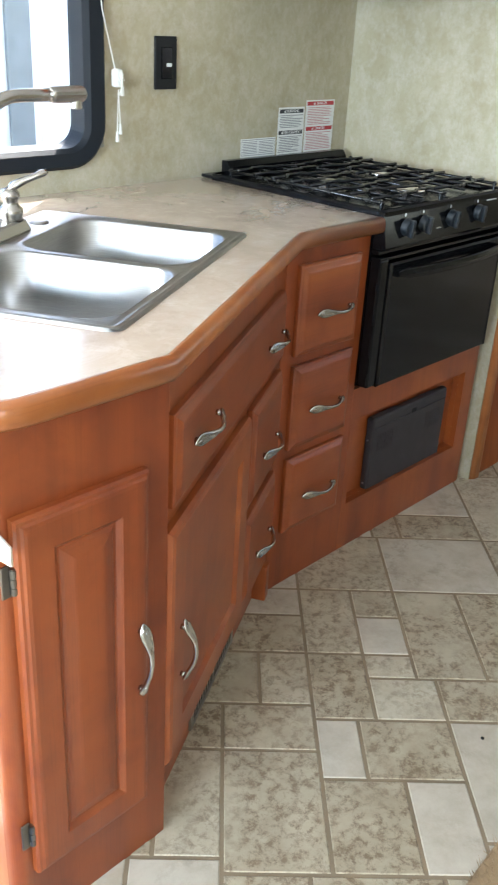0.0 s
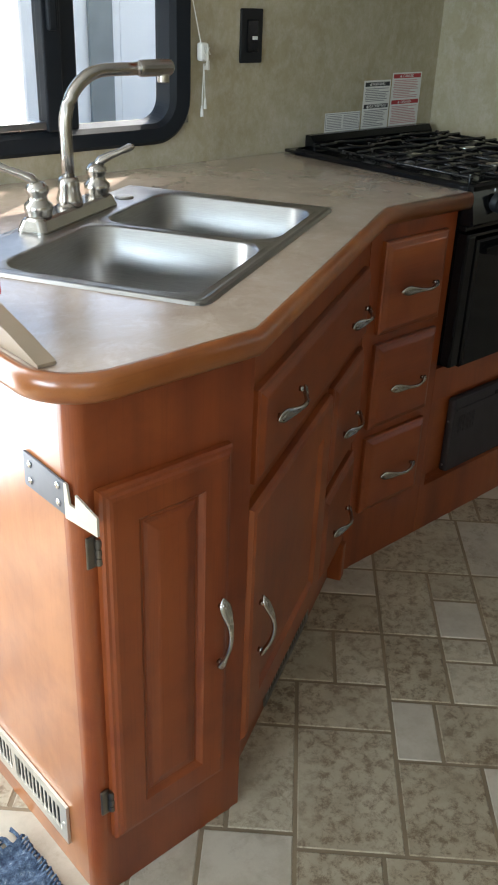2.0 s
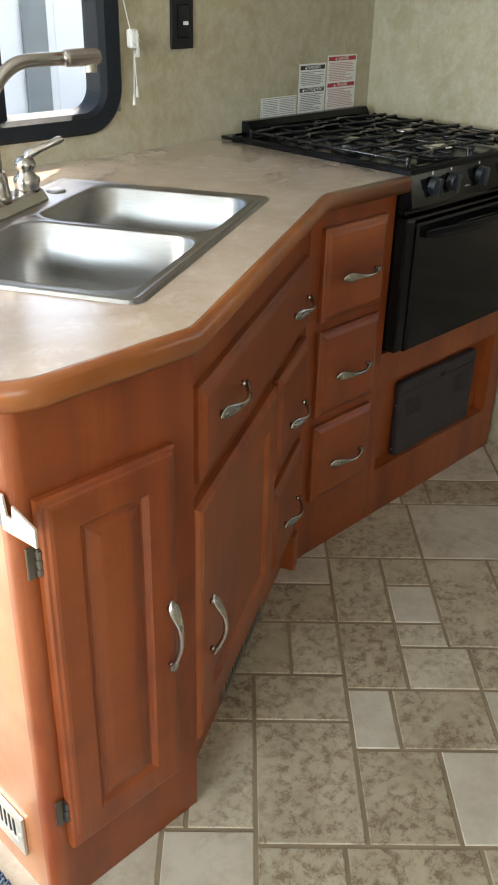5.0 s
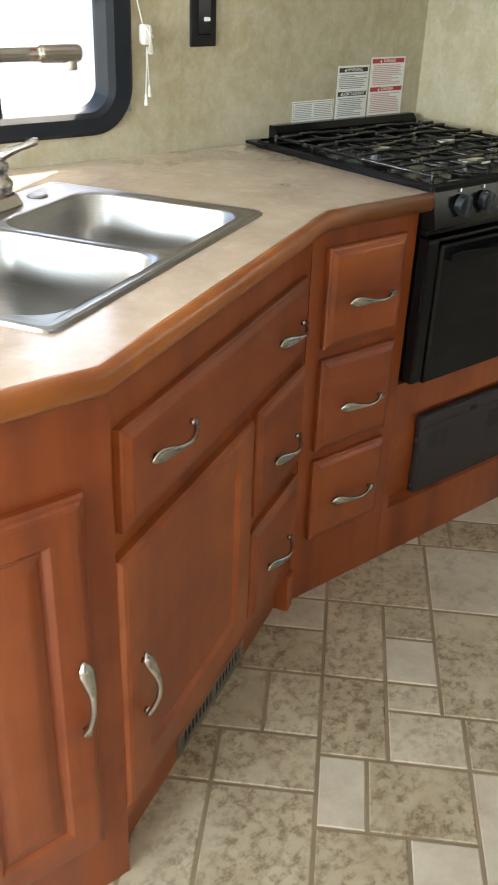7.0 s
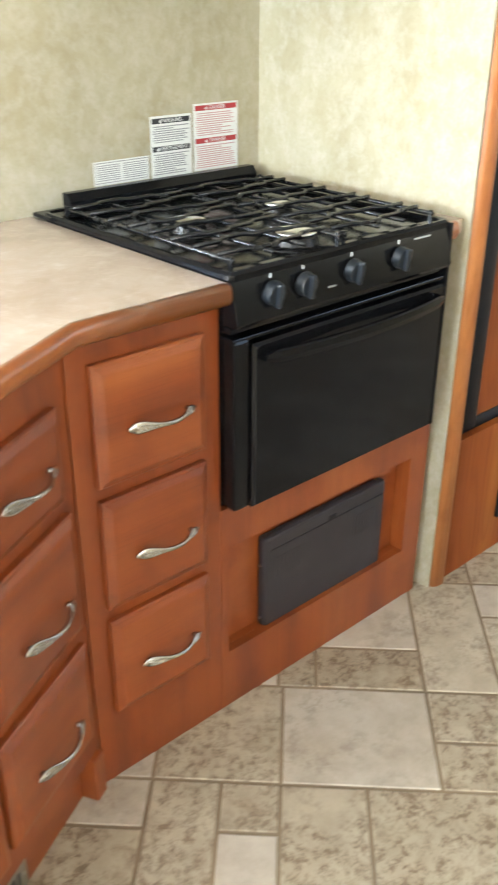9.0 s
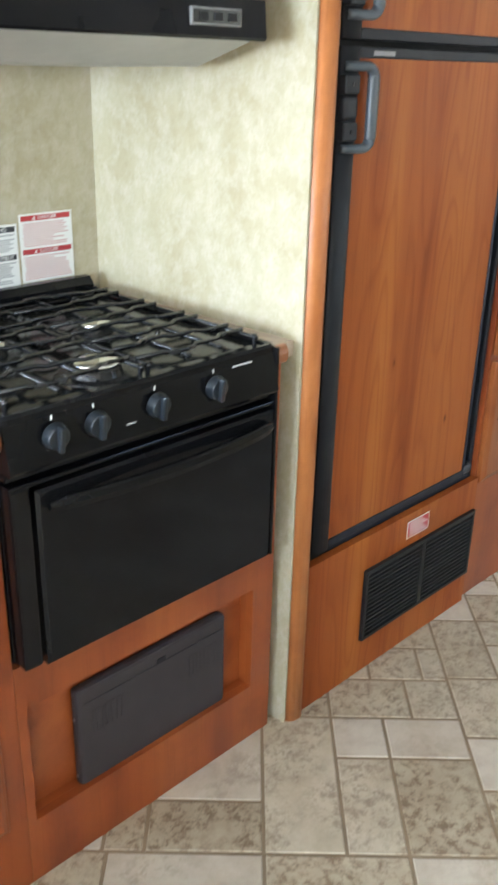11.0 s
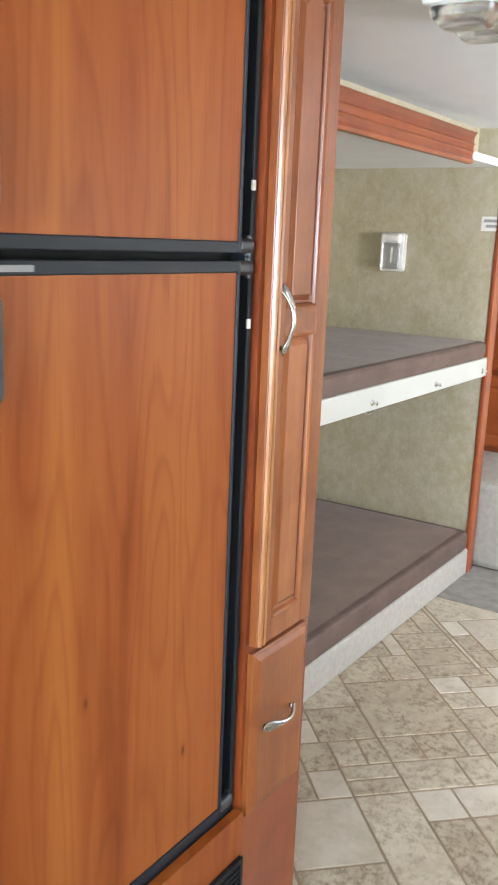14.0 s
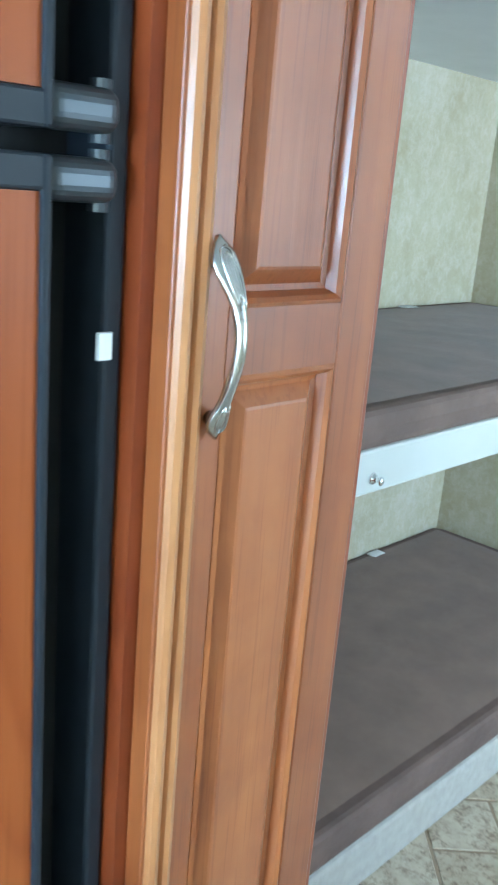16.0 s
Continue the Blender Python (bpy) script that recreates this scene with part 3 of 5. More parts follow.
def sticker(name, x0, x1, z0, z1, label, heads, ink, bars):
    s = thing(name, pose(x0, YB - 0.0012, z0), label, "sign")
    w, h = x1 - x0, z1 - z0
    part("paper", box(0, w, -0.0006, 0, 0, h), PAPER, s)
    for (zt, hh, words, mat) in heads:
        part("band", box(0.005, w - 0.005, -0.001, -0.0006, zt - hh, zt), mat, s)
        text_part(words, hh * 1.05, pose(w / 2 + 0.004, -0.0013, zt - hh / 2, 90), PAPER, s)
        part("triangle", cyl(hh * 0.45, hh * 0.45, 0.0004, pose(w / 2 - 0.33 * w * min(1, len(words) / 9), -0.001, zt - hh / 2 - 0.001, 90, 0, 0) @ pose(0, 0, 0, 0, 0, 90), 3), PAPER, s)
    bm = bmesh.new()
    for z0b, z1b in bars:
        z = z1b
        while z > z0b:
            a = rnd.uniform(0.006, 0.012)
            box(a, w - a - rnd.choice((0, 0.004, 0.012, 0.04)), -0.00095, -0.0006, z - 0.0022, z, bm=bm)
            z -= 0.0046
    part("small_print", bm, ink, s, "rows of small print")


sticker("warning_label", 2.055, 2.168, 0.943, 1.072, "white paper label with black warning bands on wallpaper", [(0.124, 0.011, "WARNING", INK), (0.066, 0.011, "AVERTISSEMENT", INK)], GREYINK, [(0.072, 0.108), (0.006, 0.050)])
sticker("danger_label", 2.174, 2.305, 0.945, 1.089, "white paper label with red danger bands on wallpaper", [(0.140, 0.011, "DANGER", RED), (0.070, 0.011, "DANGER", RED)], PINKINK, [(0.076, 0.124), (0.006, 0.054)])
plate = thing("data_label", pose(1.906, YB - 0.0012, 0.945), "small white data label with grey print on wallpaper", "sign")
part("paper", box(0, 0.142, -0.0006, 0, 0, 0.049), PAPER, plate)
bm = bmesh.new()
for s in ((0.003, 0.139, 0.0445, 0.0462), (0.003, 0.139, 0.004, 0.0055), (0.003, 0.0042, 0.005, 0.046), (0.1378, 0.139, 0.005, 0.046)):
    box(s[0], s[1], -0.001, -0.0006, s[2], s[3], bm=bm)
for i in range(8):
    box(0.008, 0.066, -0.001, -0.0006, 0.009 + i * 0.0043, 0.0108 + i * 0.0043, bm=bm)
    box(0.074, 0.134, -0.001, -0.0006, 0.009 + i * 0.0043, 0.0108 + i * 0.0043, bm=bm)
part("small_print", bm, GREYINK, plate)

# ---- countertop ----
ZC = 0.906
CTL, CTF = 0.488, 0.822
C1, C2, CSX = (0.778, 0.822), (1.470, 1.196), 1.754
corner = [(CTL + 0.075 - 0.075 * math.sin(radians(a)), CTF + 0.075 - 0.075 * math.cos(radians(a))) for a in range(90, -1, -6)]
front = [(CTL, YB - 0.002), *corner, C1, C2, (CSX, C2[1])]
SINK = pose(0.781, 0.928, ZC, 0, 0, 28.43)
SW, SD = 0.66, 0.445
hole = [tuple((SINK @ Vector((x, y, 0)))[:2]) for x, y in ((0.02, 0.02), (SW - 0.02, 0.02), (SW - 0.02, SD - 0.02), (0.02, SD - 0.02))]
counter = thing("countertop", pose(0, 0, 0), "beige stone-pattern laminate countertop with rounded wood edge", "countertop")
inner = [(x, y) for x, y in front]
part("top", holed_plate(inner + [(CSX, YB - 0.002)], hole, ZC - 0.032, ZC), LAM, counter)
NOSE = [(0.0, -0.036), (0.004, -0.036), (0.009, -0.034), (0.0125, -0.029), (0.0145, -0.021), (0.0145, -0.014), (0.0130, -0.007), (0.0095, -0.0018), (0.005, 0.0006), (0.0, 0.001)]
part("wood_edge", sweep([(-o + 0.0, ZC + z) for o, z in NOSE], [(x, y) for x, y in front][::-1]), EDGE, counter, "rounded golden oak edge moulding", smooth=True)
part("side_strip", box(2.332, XW - 0.002, 1.215, YB - 0.002, ZC - 0.03, ZC), LAM, counter)
nose2 = sweep([(o, ZC + z) for o, z in NOSE], [(2.332, 1.215), (2.371, 1.215)])
part("strip_edge", nose2, EDGE, counter, "short rounded oak end strip")


# ---- base cabinets ----
def carcass(parent, w, z0, z1, holes=()):
    """A face frame with openings."""
    xs = sorted({0.0, w, *[h[0] for h in holes], *[h[1] for h in holes]})
    zs = sorted({z0, z1, *[h[2] for h in holes], *[h[3] for h in holes]})
    bm = bmesh.new()
    for a, b in zip(xs, xs[1:]):
        for c, d in zip(zs, zs[1:]):
            cx, cz = (a + b) / 2, (c + d) / 2
            if any(h[0] < cx < h[1] and h[2] < cz < h[3] for h in holes):
                continue
            box(a, b, 0.0, 0.019, c, d, bm=bm)
    bmesh.ops.remove_doubles(bm, verts=bm.verts[:], dist=1e-5)
    part("face_frame", bm, WOOD_V, parent)


def front_panel(parent, name, x0, x1, z0, z1, profile, mat=None):
    return part(name, slab(x1 - x0, z1 - z0, profile), mat or (WOOD_H if profile is DRAWER_EDGE else WOOD_V), parent, m=pose(x0, -0.0005, z0))


def hinge(parent, x, y, z, turn=0):
    bm = box(-0.012, 0.002, -0.004, 0.0, -0.024, 0.024, 0.002)
    cyl(0.0042, 0.0042, 0.04, pose(0.004, -0.006, -0.02), 12, bm=bm)
    for s in (-1, 0, 1):
        cyl(0.0052, 0.0052, 0.009, pose(0.004, -0.006, s * 0.0135 - 0.0045), 12, bm=bm)
    return part("hinge", bm, DARKPEWTER, parent, m=pose(x, y, z, 0, 0, turn))


ZT = ZC - 0.0325
end_cab = thing("base_cabinet", pose(0.52, 0.852, 0), "cherry wood end cabinet with raised-panel door under the countertop", "cabinet", "kitchen base cabinets")
W1 = 0.288
bm = bmesh.new()
join(bm, loft([[(x, y, z) for x, y in [(0.022 - 0.022 * math.cos(radians(a)), 0.022 - 0.022 * math.sin(radians(a))) for a in range(0, 91, 9)] + [(W1, 0.0), (W1, 0.02), (0.024, 0.02), (0.016, 0.028), (0.0, 0.028)]] for z in (0.0, ZT)]))
part("face_frame", bm, WOOD_V, end_cab)
part("end_panel", box(0.0, 0.016, 0.0282, YB - 0.852 - 0.004, 0.0, ZT), PANEL_LIT, end_cab, "glossy cherry veneer end panel, paled for daylight")
d1 = front_panel(end_cab, "door", 0.027, 0.242, 0.128, 0.740, DOOR_EDGE)
handle(d1, 0.192, -0.0195, 0.304, 0.135, 90)
hinge(end_cab, 0.022, -0.001, 0.653)
hinge(end_cab, 0.022, -0.001, 0.207)

sink_cab = thing("base_cabinet", pose(0.7967, 0.8582, 0, 0, 0, 28.43), "angled cherry sink cabinet with false front, door and two drawers", "cabinet", "kitchen base cabinets")
W2 = 0.757
carcass(sink_cab, W2, 0.100, ZT, [(0.035, 0.44, 0.20, 0.58), (0.50, 0.70, 0.42, 0.58), (0.50, 0.70, 0.18, 0.34)])
# black sheet for the shade inside the cabinet
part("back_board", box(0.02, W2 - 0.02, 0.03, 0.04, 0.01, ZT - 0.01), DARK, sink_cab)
ff = front_panel(sink_cab, "false_front", 0.028, 0.714, 0.642, 0.793, DRAWER_EDGE)
handle(ff, 0.124, -0.019, 0.084, 0.137, -1)
handle(ff, 0.585, -0.019, 0.076, 0.137, -1)
d2 = front_panel(sink_cab, "door", 0.008, 0.464, 0.152, 0.610, FLAT_DOOR)
handle(d2, 0.046, -0.0195, 0.214, 0.127, 88)
s1 = front_panel(sink_cab, "drawer", 0.486, 0.728, 0.396, 0.612, DRAWER_EDGE)
handle(s1, 0.136, -0.019, 0.084, 0.137, -1)
s2 = front_panel(sink_cab, "drawer", 0.482, 0.728, 0.160, 0.362, DRAWER_EDGE)
handle(s2, 0.130, -0.019, 0.084, 0.137, -1)
part("toe_kick", box(0.02, W2 - 0.036, 0.022, 0.034, 0.0, 0.13), WOOD_H, sink_cab)
part("foot_block", box(W2 - 0.035, W2 - 0.002, -0.012, 0.03, 0.0, 0.0995, 0.004), WOOD_V, sink_cab)


def register(name, m, w, h, n, label, metal):
    r = thing(name, m, label, "vent")
    bm = bmesh.new()
    for s in ((0, w, 0, h * 0.2), (0, w, h * 0.8, h), (0, 0.018, h * 0.2, h * 0.8), (w - 0.018, w, h * 0.2, h * 0.8), (w / 2 - 0.006, w / 2 + 0.006, h * 0.2, h * 0.8)):
        box(s[0], s[1], -0.005, 0, s[2], s[3], bm=bm)
    part("grille_frame", bm, metal, r)
    # thin black sheet gives the slots their shade
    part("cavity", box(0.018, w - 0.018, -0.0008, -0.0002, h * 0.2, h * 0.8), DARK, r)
    step = (w - 0.036) / n
    for i in range(n):
        x = 0.018 + (i + 0.5) * step
        part("fin", box(x - step * 0.17, x + step * 0.17, -0.0022, -0.0008, h * 0.2, h * 0.8), metal, r)
    for x in (0.008, w - 0.008):
        part("screw", cyl(0.004, 0.003, 0.002, pose(x, -0.005, h / 2, 90), 10), metal, r)


register("floor_register", sink_cab.matrix_basis @ pose(0.237, 0.0215, 0.012), 0.297, 0.056, 17, "pewter heat register with narrow slots under the sink door", DARKREG)
register("floor_register", pose(0.519, 1.275, 0.056, 0, 0, -90), 0.345, 0.082, 24, "pewter heat register with narrow slots on the end panel", REGISTER)

drawer_cab = thing("base_cabinet", pose(1.466, 1.220, 0), "cherry wood cabinet with a stack of three drawers", "cabinet", "kitchen base cabinets")
W3 = 0.29
carcass(drawer_cab, W3, 0.0, ZT, [(0.055, 0.235, 0.64, 0.80), (0.055, 0.235, 0.41, 0.57), (0.055, 0.235, 0.18, 0.34)])
part("back_board", box(0.02, W3 - 0.02, 0.03, 0.04, 0.01, ZT - 0.01), DARK, drawer_cab)
for z0, z1 in ((0.621, 0.828), (0.388, 0.597), (0.162, 0.363)):
    d = front_panel(drawer_cab, "drawer", 0.037, 0.251, z0, z1, DRAWER_EDGE)
    handle(d, 0.116, -0.019, (z1 - z0) * 0.45, 0.132, -1)

stove_cab = thing("base_cabinet", pose(1.757, 1.220, 0), "cherry wood cabinet base with a vent recess under the cooker", "cabinet", "kitchen base cabinets")
W4 = 2.372 - 1.757
carcass(stove_cab, W4, 0.0, 0.474, [(0.018, 0.556, 0.139, 0.386)])
part("recess", loft([[(x, y, z) for x, z in ((0.018, 0.139), (0.556, 0.139), (0.556, 0.386), (0.018, 0.386))] for y in (0.0191, 0.037)], False, True), WOOD_D, stove_cab)
part("stile", box(W4 - 0.047, W4, 0.0, 0.019, 0.4741, ZT), WOOD_V, stove_cab)
part("filler", box(W4 + 0.0005, XW - 1.7575, 0.034, 0.05, 0.0, ZT), WOOD_V, stove_cab)

vent = thing("vent_cover", pose(1.881, 1.256, 0.106), "dark grey moulded plastic vent cover in the cabinet recess", "vent")
vw, vh = 0.366, 0.246
part("body", box(0, vw, -0.024, 0.0005, 0, vh, 0.008), VENTM, vent)
part("lip", box(0.012, vw - 0.012, -0.0265, -0.024, vh - 0.036, vh - 0.031), VENTM, vent)
part("latch_notch", box(vw * 0.5, vw * 0.56, -0.0262, -0.0242, vh - 0.034, vh - 0.020, 0.001), DARK, vent)
for i in range(7):
    for x in (0.03, vw - 0.10):
        part("louvre", box(x + i * 0.011, x + i * 0.011 + 0.005, -0.0252, -0.0238, vh - 0.105, vh - 0.055), VENTM, vent)
for z in (0.05, 0.18):
    part("screw", cyl(0.003, 0.003, 0.002, pose(-0.0005, -0.012, z, 0, -90), 8), ZINC, vent)


# ---- cooker ----
def cooker():
    x0, x1, YK = 1.762, 2.324, 1.216
    c = thing("cooker", pose(x0, YK, 0.475), "black gas cooker with four knobs and wire grates", "stove")
    w = x1 - x0
    H = 0.921 - 0.475
    part("body", box(0, w, 0.008, 0.545, 0.004, H - 0.02, 0.004), BLACK, c)
    part("side_post", box(0, 0.036, -0.028, 0.008, 0.008, H - 0.115, 0.006), BLACK, c)
    door = part("oven_door", loft([[(x, y, z) for x, z in ((0.043 + i, 0.003 + i), (w - 0.002 - i, 0.003 + i), (w - 0.002 - i, 0.318 - i), (0.043 + i, 0.318 - i))] for y, i in ((0.006, 0), (-0.026, 0), (-0.031, 0.005), (-0.031, 0.02))]), GLASSB, c, "black glass oven door")
    hb = bmesh.new()
    rings = []
    for i in range(21):
        u = i / 20
        bow = 0.004 + 0.028 * math.sin(math.pi * u) ** 0.7
        xx = 0.058 + u * (w - 0.078)
        e = min(1.0, min(u, 1 - u) / 0.03 + 0.55)
        rings.append([(xx, -0.031 - bow - p, 0.293 + q * e) for p, q in ((0, -0.0125), (0.007, -0.0125), (0.010, -0.010), (0.012, 0.0), (0.010, 0.010), (0.007, 0.0125), (0.0, 0.0125))])
    join(hb, loft(rings))
    for xx in (0.062, w - 0.040):
        box(xx, xx + 0.014, -0.040, -0.030, 0.284, 0.302, 0.001, hb)
    part("handle", hb, BLACK, door, "long bowed black handle")
    part("end_strip", box(w - 0.001, w + 0.007, -0.030, 0.008, 0.004, H - 0.008, 0.002), BLACK, c)
    part("trim_rail", box(0.0, w, -0.026, 0.008, 0.326, 0.334, 0.002), BLACK, c)
    part("trim_rail", box(0.0, w, -0.020, 0.008, 0.340, 0.352, 0.003), BLACK, c)
    panel = part("control_panel", loft([[(x, y, z) for y, z in ((0.01, 0.354), (-0.034, 0.354), (-0.037, 0.360), (-0.022, H - 0.012), (-0.017, H - 0.006), (0.01, H - 0.006))] for x in (0.0, w)]), BLACK, c)
    for kx in (0.081, 0.156, 0.277, 0.406):
        k = part("knob", cyl(0.0215, 0.0185, 0.017, pose(kx, -0.029, 0.400, 96), 28, 0.002), KNOB, panel, "blue-grey round control knob", smooth=False)
        part("grip", box(-0.005, 0.005, -0.021, 0.021, 0.014, 0.026, 0.003), KNOB, k, m=pose(kx, -0.029, 0.400, 96))
        part("mark", box(kx - 0.0022, kx - 0.0006, -0.0285, -0.0265, 0.424, 0.431), PAPER, panel)
    part("badge", box(0.450, 0.497, -0.0302, -0.0272, 0.4238, 0.4272, 0.001), KEYINK, panel, "small silver maker's badge")
    part("badge", box(0.212, 0.231, -0.0355, -0.0328, 0.381, 0.3835, 0.0005), KEYINK, panel)
    # hob tray with raised rim
    tray = loft([rrect(-0.004 + i, w + 0.004 - i, -0.024 + i, 0.545, 0.012, z, 4) for i, z in ((0, H - 0.016), (0, H - 0.006), (0.004, H - 0.001), (0.012, H - 0.002), (0.02, H - 0.012))])
    part("hob_tray", tray, BLACK, c)
    part("backguard", loft([[(x, y, z) for y, z in ((0.53, H - 0.015), (0.53, H + 0.012), (0.542, H + 0.027), (0.56, H + 0.027), (0.56, H - 0.015))] for x in (0.055, w - 0.002)]), BLACK, c)
    part("back_flange", box(-0.012, w - 0.002, 0.50, 0.57, H - 0.012, H - 0.004, 0.003), BLACK, c)
    for bx, by, r in ((0.145, 0.27, 0.036), (0.372, 0.265, 0.032), (0.235, 0.075, 0.044)):
        bn = part("burner", lathe([(r * 1.6, H - 0.0135), (r * 1.55, H - 0.010), (r * 1.05, H - 0.009), (r * 0.95, H + 0.004), (r * 0.9, H + 0.006)]), IRON, c, "black burner bowl", m=pose(bx, by, 0), smooth=False)
        part("cap", lathe([(r * 0.92, H + 0.006), (r * 0.95, H + 0.011), (r * 0.88, H + 0.0135), (r * 0.5, H + 0.0150), (0.004, H + 0.0155)]), CHROME, bn, "domed chrome burner cap", smooth=True)
    part("igniter", cyl(0.006, 0.006, 0.012, pose(0.47, 0.20, H - 0.012), 10), CHROME, c)

    def grate(gx0, gx1, gy0, gy1, rowsn):
        g = thing("cooktop_grate", pose(x0 + gx0, YK + gy0, 0.475 + H - 0.012), "black enamelled wire grate lying on the cooker", "grate", "cooker grates")
        gw, gd, gz, r = gx1 - gx0, gy1 - gy0, 0.027, 0.0042
        for i in range(rowsn):
            y = (i + 0.5) / rowsn * gd
            s = 0.012 if i % 2 else -0.012
            pts = [(0, y, gz), (gw * 0.22, y, gz), (gw * 0.27, y + s, gz), (gw * 0.46, y + s, gz), (gw * 0.51, y, gz), (gw * 0.72, y, gz), (gw * 0.77, y - s, gz), (gw, y - s, gz)]
            part("bar", tube(pts, (r, r), 8), IRON, g, smooth=True)
        for x in (0.004, gw * 0.36, gw * 0.64, gw - 0.004):
            part("cross_bar", tube([(x, 0, gz - 0.006), (x, gd, gz - 0.006)], (r, r), 8), IRON, g, smooth=True)
        for x in (0.004, gw - 0.004):
            for y in (0.006, gd - 0.006):
                part("foot", tube([(x, y, gz), (x, y, 0.0)], (r, r), 8), IRON, g)

    grate(0.02, w * 0.5 - 0.004, 0.0, 0.50, 8)
    grate(w * 0.5 + 0.004, w - 0.02, 0.0, 0.50, 8)


cooker()


# ---- sink and tap ----
def sink():
    s = thing("sink", SINK, "double-bowl brushed stainless steel sink set in the countertop", "sink")
    b1, b2 = (0.022, 0.332, 0.020, 0.354), (0.346, 0.630, 0.020, 0.354)
    zt = 0.004
    bm = bmesh.new()
    x = [0.0, b1[0], b1[1], b2[0], b2[1], SW]
    for a, b, c, d in ((x[0], x[5], 0.0, b1[2]), (x[0], x[5], b1[3], SD), (x[0], x[1], b1[2], b1[3]), (x[2], x[3], b1[2], b1[3]), (x[4], x[5], b1[2], b1[3])):
        vs = [bm.verts.new(p) for p in ((a, c, zt), (b, c, zt), (b, d, zt), (a, d, zt))]
        bm.faces.new(vs)
    lip = loft([rrect(-i, SW + i, -i, SD + i, 0.02 + i, z, 6) for i, z in ((-0.012, zt + 0.0002), (-0.006, zt + 0.0015), (0.0, zt + 0.0005), (0.004, 0.0002))], False, False)
    join(bm, lip)
    part("flange", bm, STEEL, s)
    for a, b, c, d in (b1, b2):
        rings = [rrect(a - 0.0005, b + 0.0005, c - 0.0005, d + 0.0005, 0.0015, zt, 7), rrect(a, b, c, d, 0.06, zt + 0.0012, 7), rrect(a + 0.004, b - 0.004, c + 0.004, d - 0.004, 0.058, zt - 0.003, 7), rrect(a + 0.012, b - 0.012, c + 0.012, d - 0.012, 0.055, -0.07, 7),
                 rrect(a + 0.02, b - 0.02, c + 0.02, d - 0.02, 0.055, -0.135, 7), rrect(a + 0.032, b - 0.032, c + 0.032, d - 0.032, 0.05, -0.150, 7), rrect(a + 0.06, b - 0.06, c + 0.06, d - 0.06, 0.04, -0.156, 7)]
        part("bowl", loft(rings, False, True), STEEL, s, smooth=True)
        cx, cy = (a + b) / 2, (c + d) / 2
        part("drain", lathe([(0.045, -0.156), (0.045, -0.152), (0.036, -0.151), (0.030, -0.157), (0.004, -0.158)]), CHROME, s, m=pose(cx, cy, 0))
    part("hole_cap", lathe([(0.019, zt), (0.019, zt + 0.002), (0.012, zt + 0.005), (0.003, zt + 0.0055)]), STEEL, s, "round steel tap-hole cap", m=pose(0.545, 0.398, 0), smooth=True)


sink()


def tap():
    m = SINK @ pose(0.345, 0.404, 0.0045)
    t = thing("faucet", m, "brushed nickel two-handle faucet with high bent spout", "faucet")
    part("deck_plate", loft([rrect(-0.135 + i, 0.135 - i, -0.028 + i, 0.028 - i, 0.012, z, 5) for i, z in ((0, 0), (0, 0.004), (0.006, 0.020), (0.010, 0.024))]), NICKEL, t)
    part("collar", lathe([(0.024, 0.022), (0.023, 0.034), (0.019, 0.05), (0.020, 0.056), (0.018, 0.066), (0.016, 0.072)]), NICKEL, t, smooth=True)
    # the spout swings out towards the right-hand bowl, lying along the wall
    way = Vector((math.cos(radians(-28.43 + 2)), math.sin(radians(-28.43 + 2)), 0))
    pts = [Vector((0, 0, 0.06)), Vector((0, 0, 0.11)), Vector((0, 0, 0.155))]
    for a in range(6, 91, 6):
        pts.append(Vector((0, 0, 0.155)) + way * 0.090 * (1 - math.cos(radians(a))) + Vector((0, 0, 0.090 * math.sin(radians(a)))))
    pts += [pts[-1] + way * 0.04, pts[-1] + way * 0.082]
    part("spout", tube(pts, (0.0115, 0.0115), 16), NICKEL, t, smooth=True)
    e = pts[-1]
    head = bmesh.new()
    join(head, tube([e - way * 0.012, e - way * 0.008, e + way * 0.03, e + way * 0.058, e + way * 0.064], [(0.0125, 0.0125), (0.0145, 0.0145), (0.015, 0.015), (0.0155, 0.0145), (0.010, 0.011)], 16))
    cyl(0.0115, 0.0105, 0.026, Matrix.Translation(e + way * 0.045 + Vector((0, 0, -0.026))), 18, 0.002, head)
    part("spray_head", head, NICKEL, t)
    for sx, turn in ((-0.102, 150), (0.102, -25)):
        h = part("valve", lathe([(0.023, 0.023), (0.022, 0.028), (0.024, 0.034), (0.024, 0.044), (0.017, 0.050), (0.015, 0.058), (0.019, 0.064), (0.019, 0.072), (0.012, 0.080), (0.004, 0.082)]), NICKEL, t, m=pose(sx, 0, 0), smooth=True)
        d = Vector((math.cos(radians(turn - 28)), math.sin(radians(turn - 28)), 0))
        z = Vector((0, 0, 1))
        lever = tube([z * 0.074, z * 0.086 + d * 0.010, z * 0.094 + d * 0.028, z * 0.100 + d * 0.045, z * 0.108 + d * 0.064, z * 0.110 + d * 0.072], [(0.010, 0.009), (0.010, 0.009), (0.0075, 0.007), (0.0075, 0.006), (0.010, 0.0075), (0.006, 0.004)], 12)
        part("lever", lever, NICKEL, h, smooth=True)


tap()

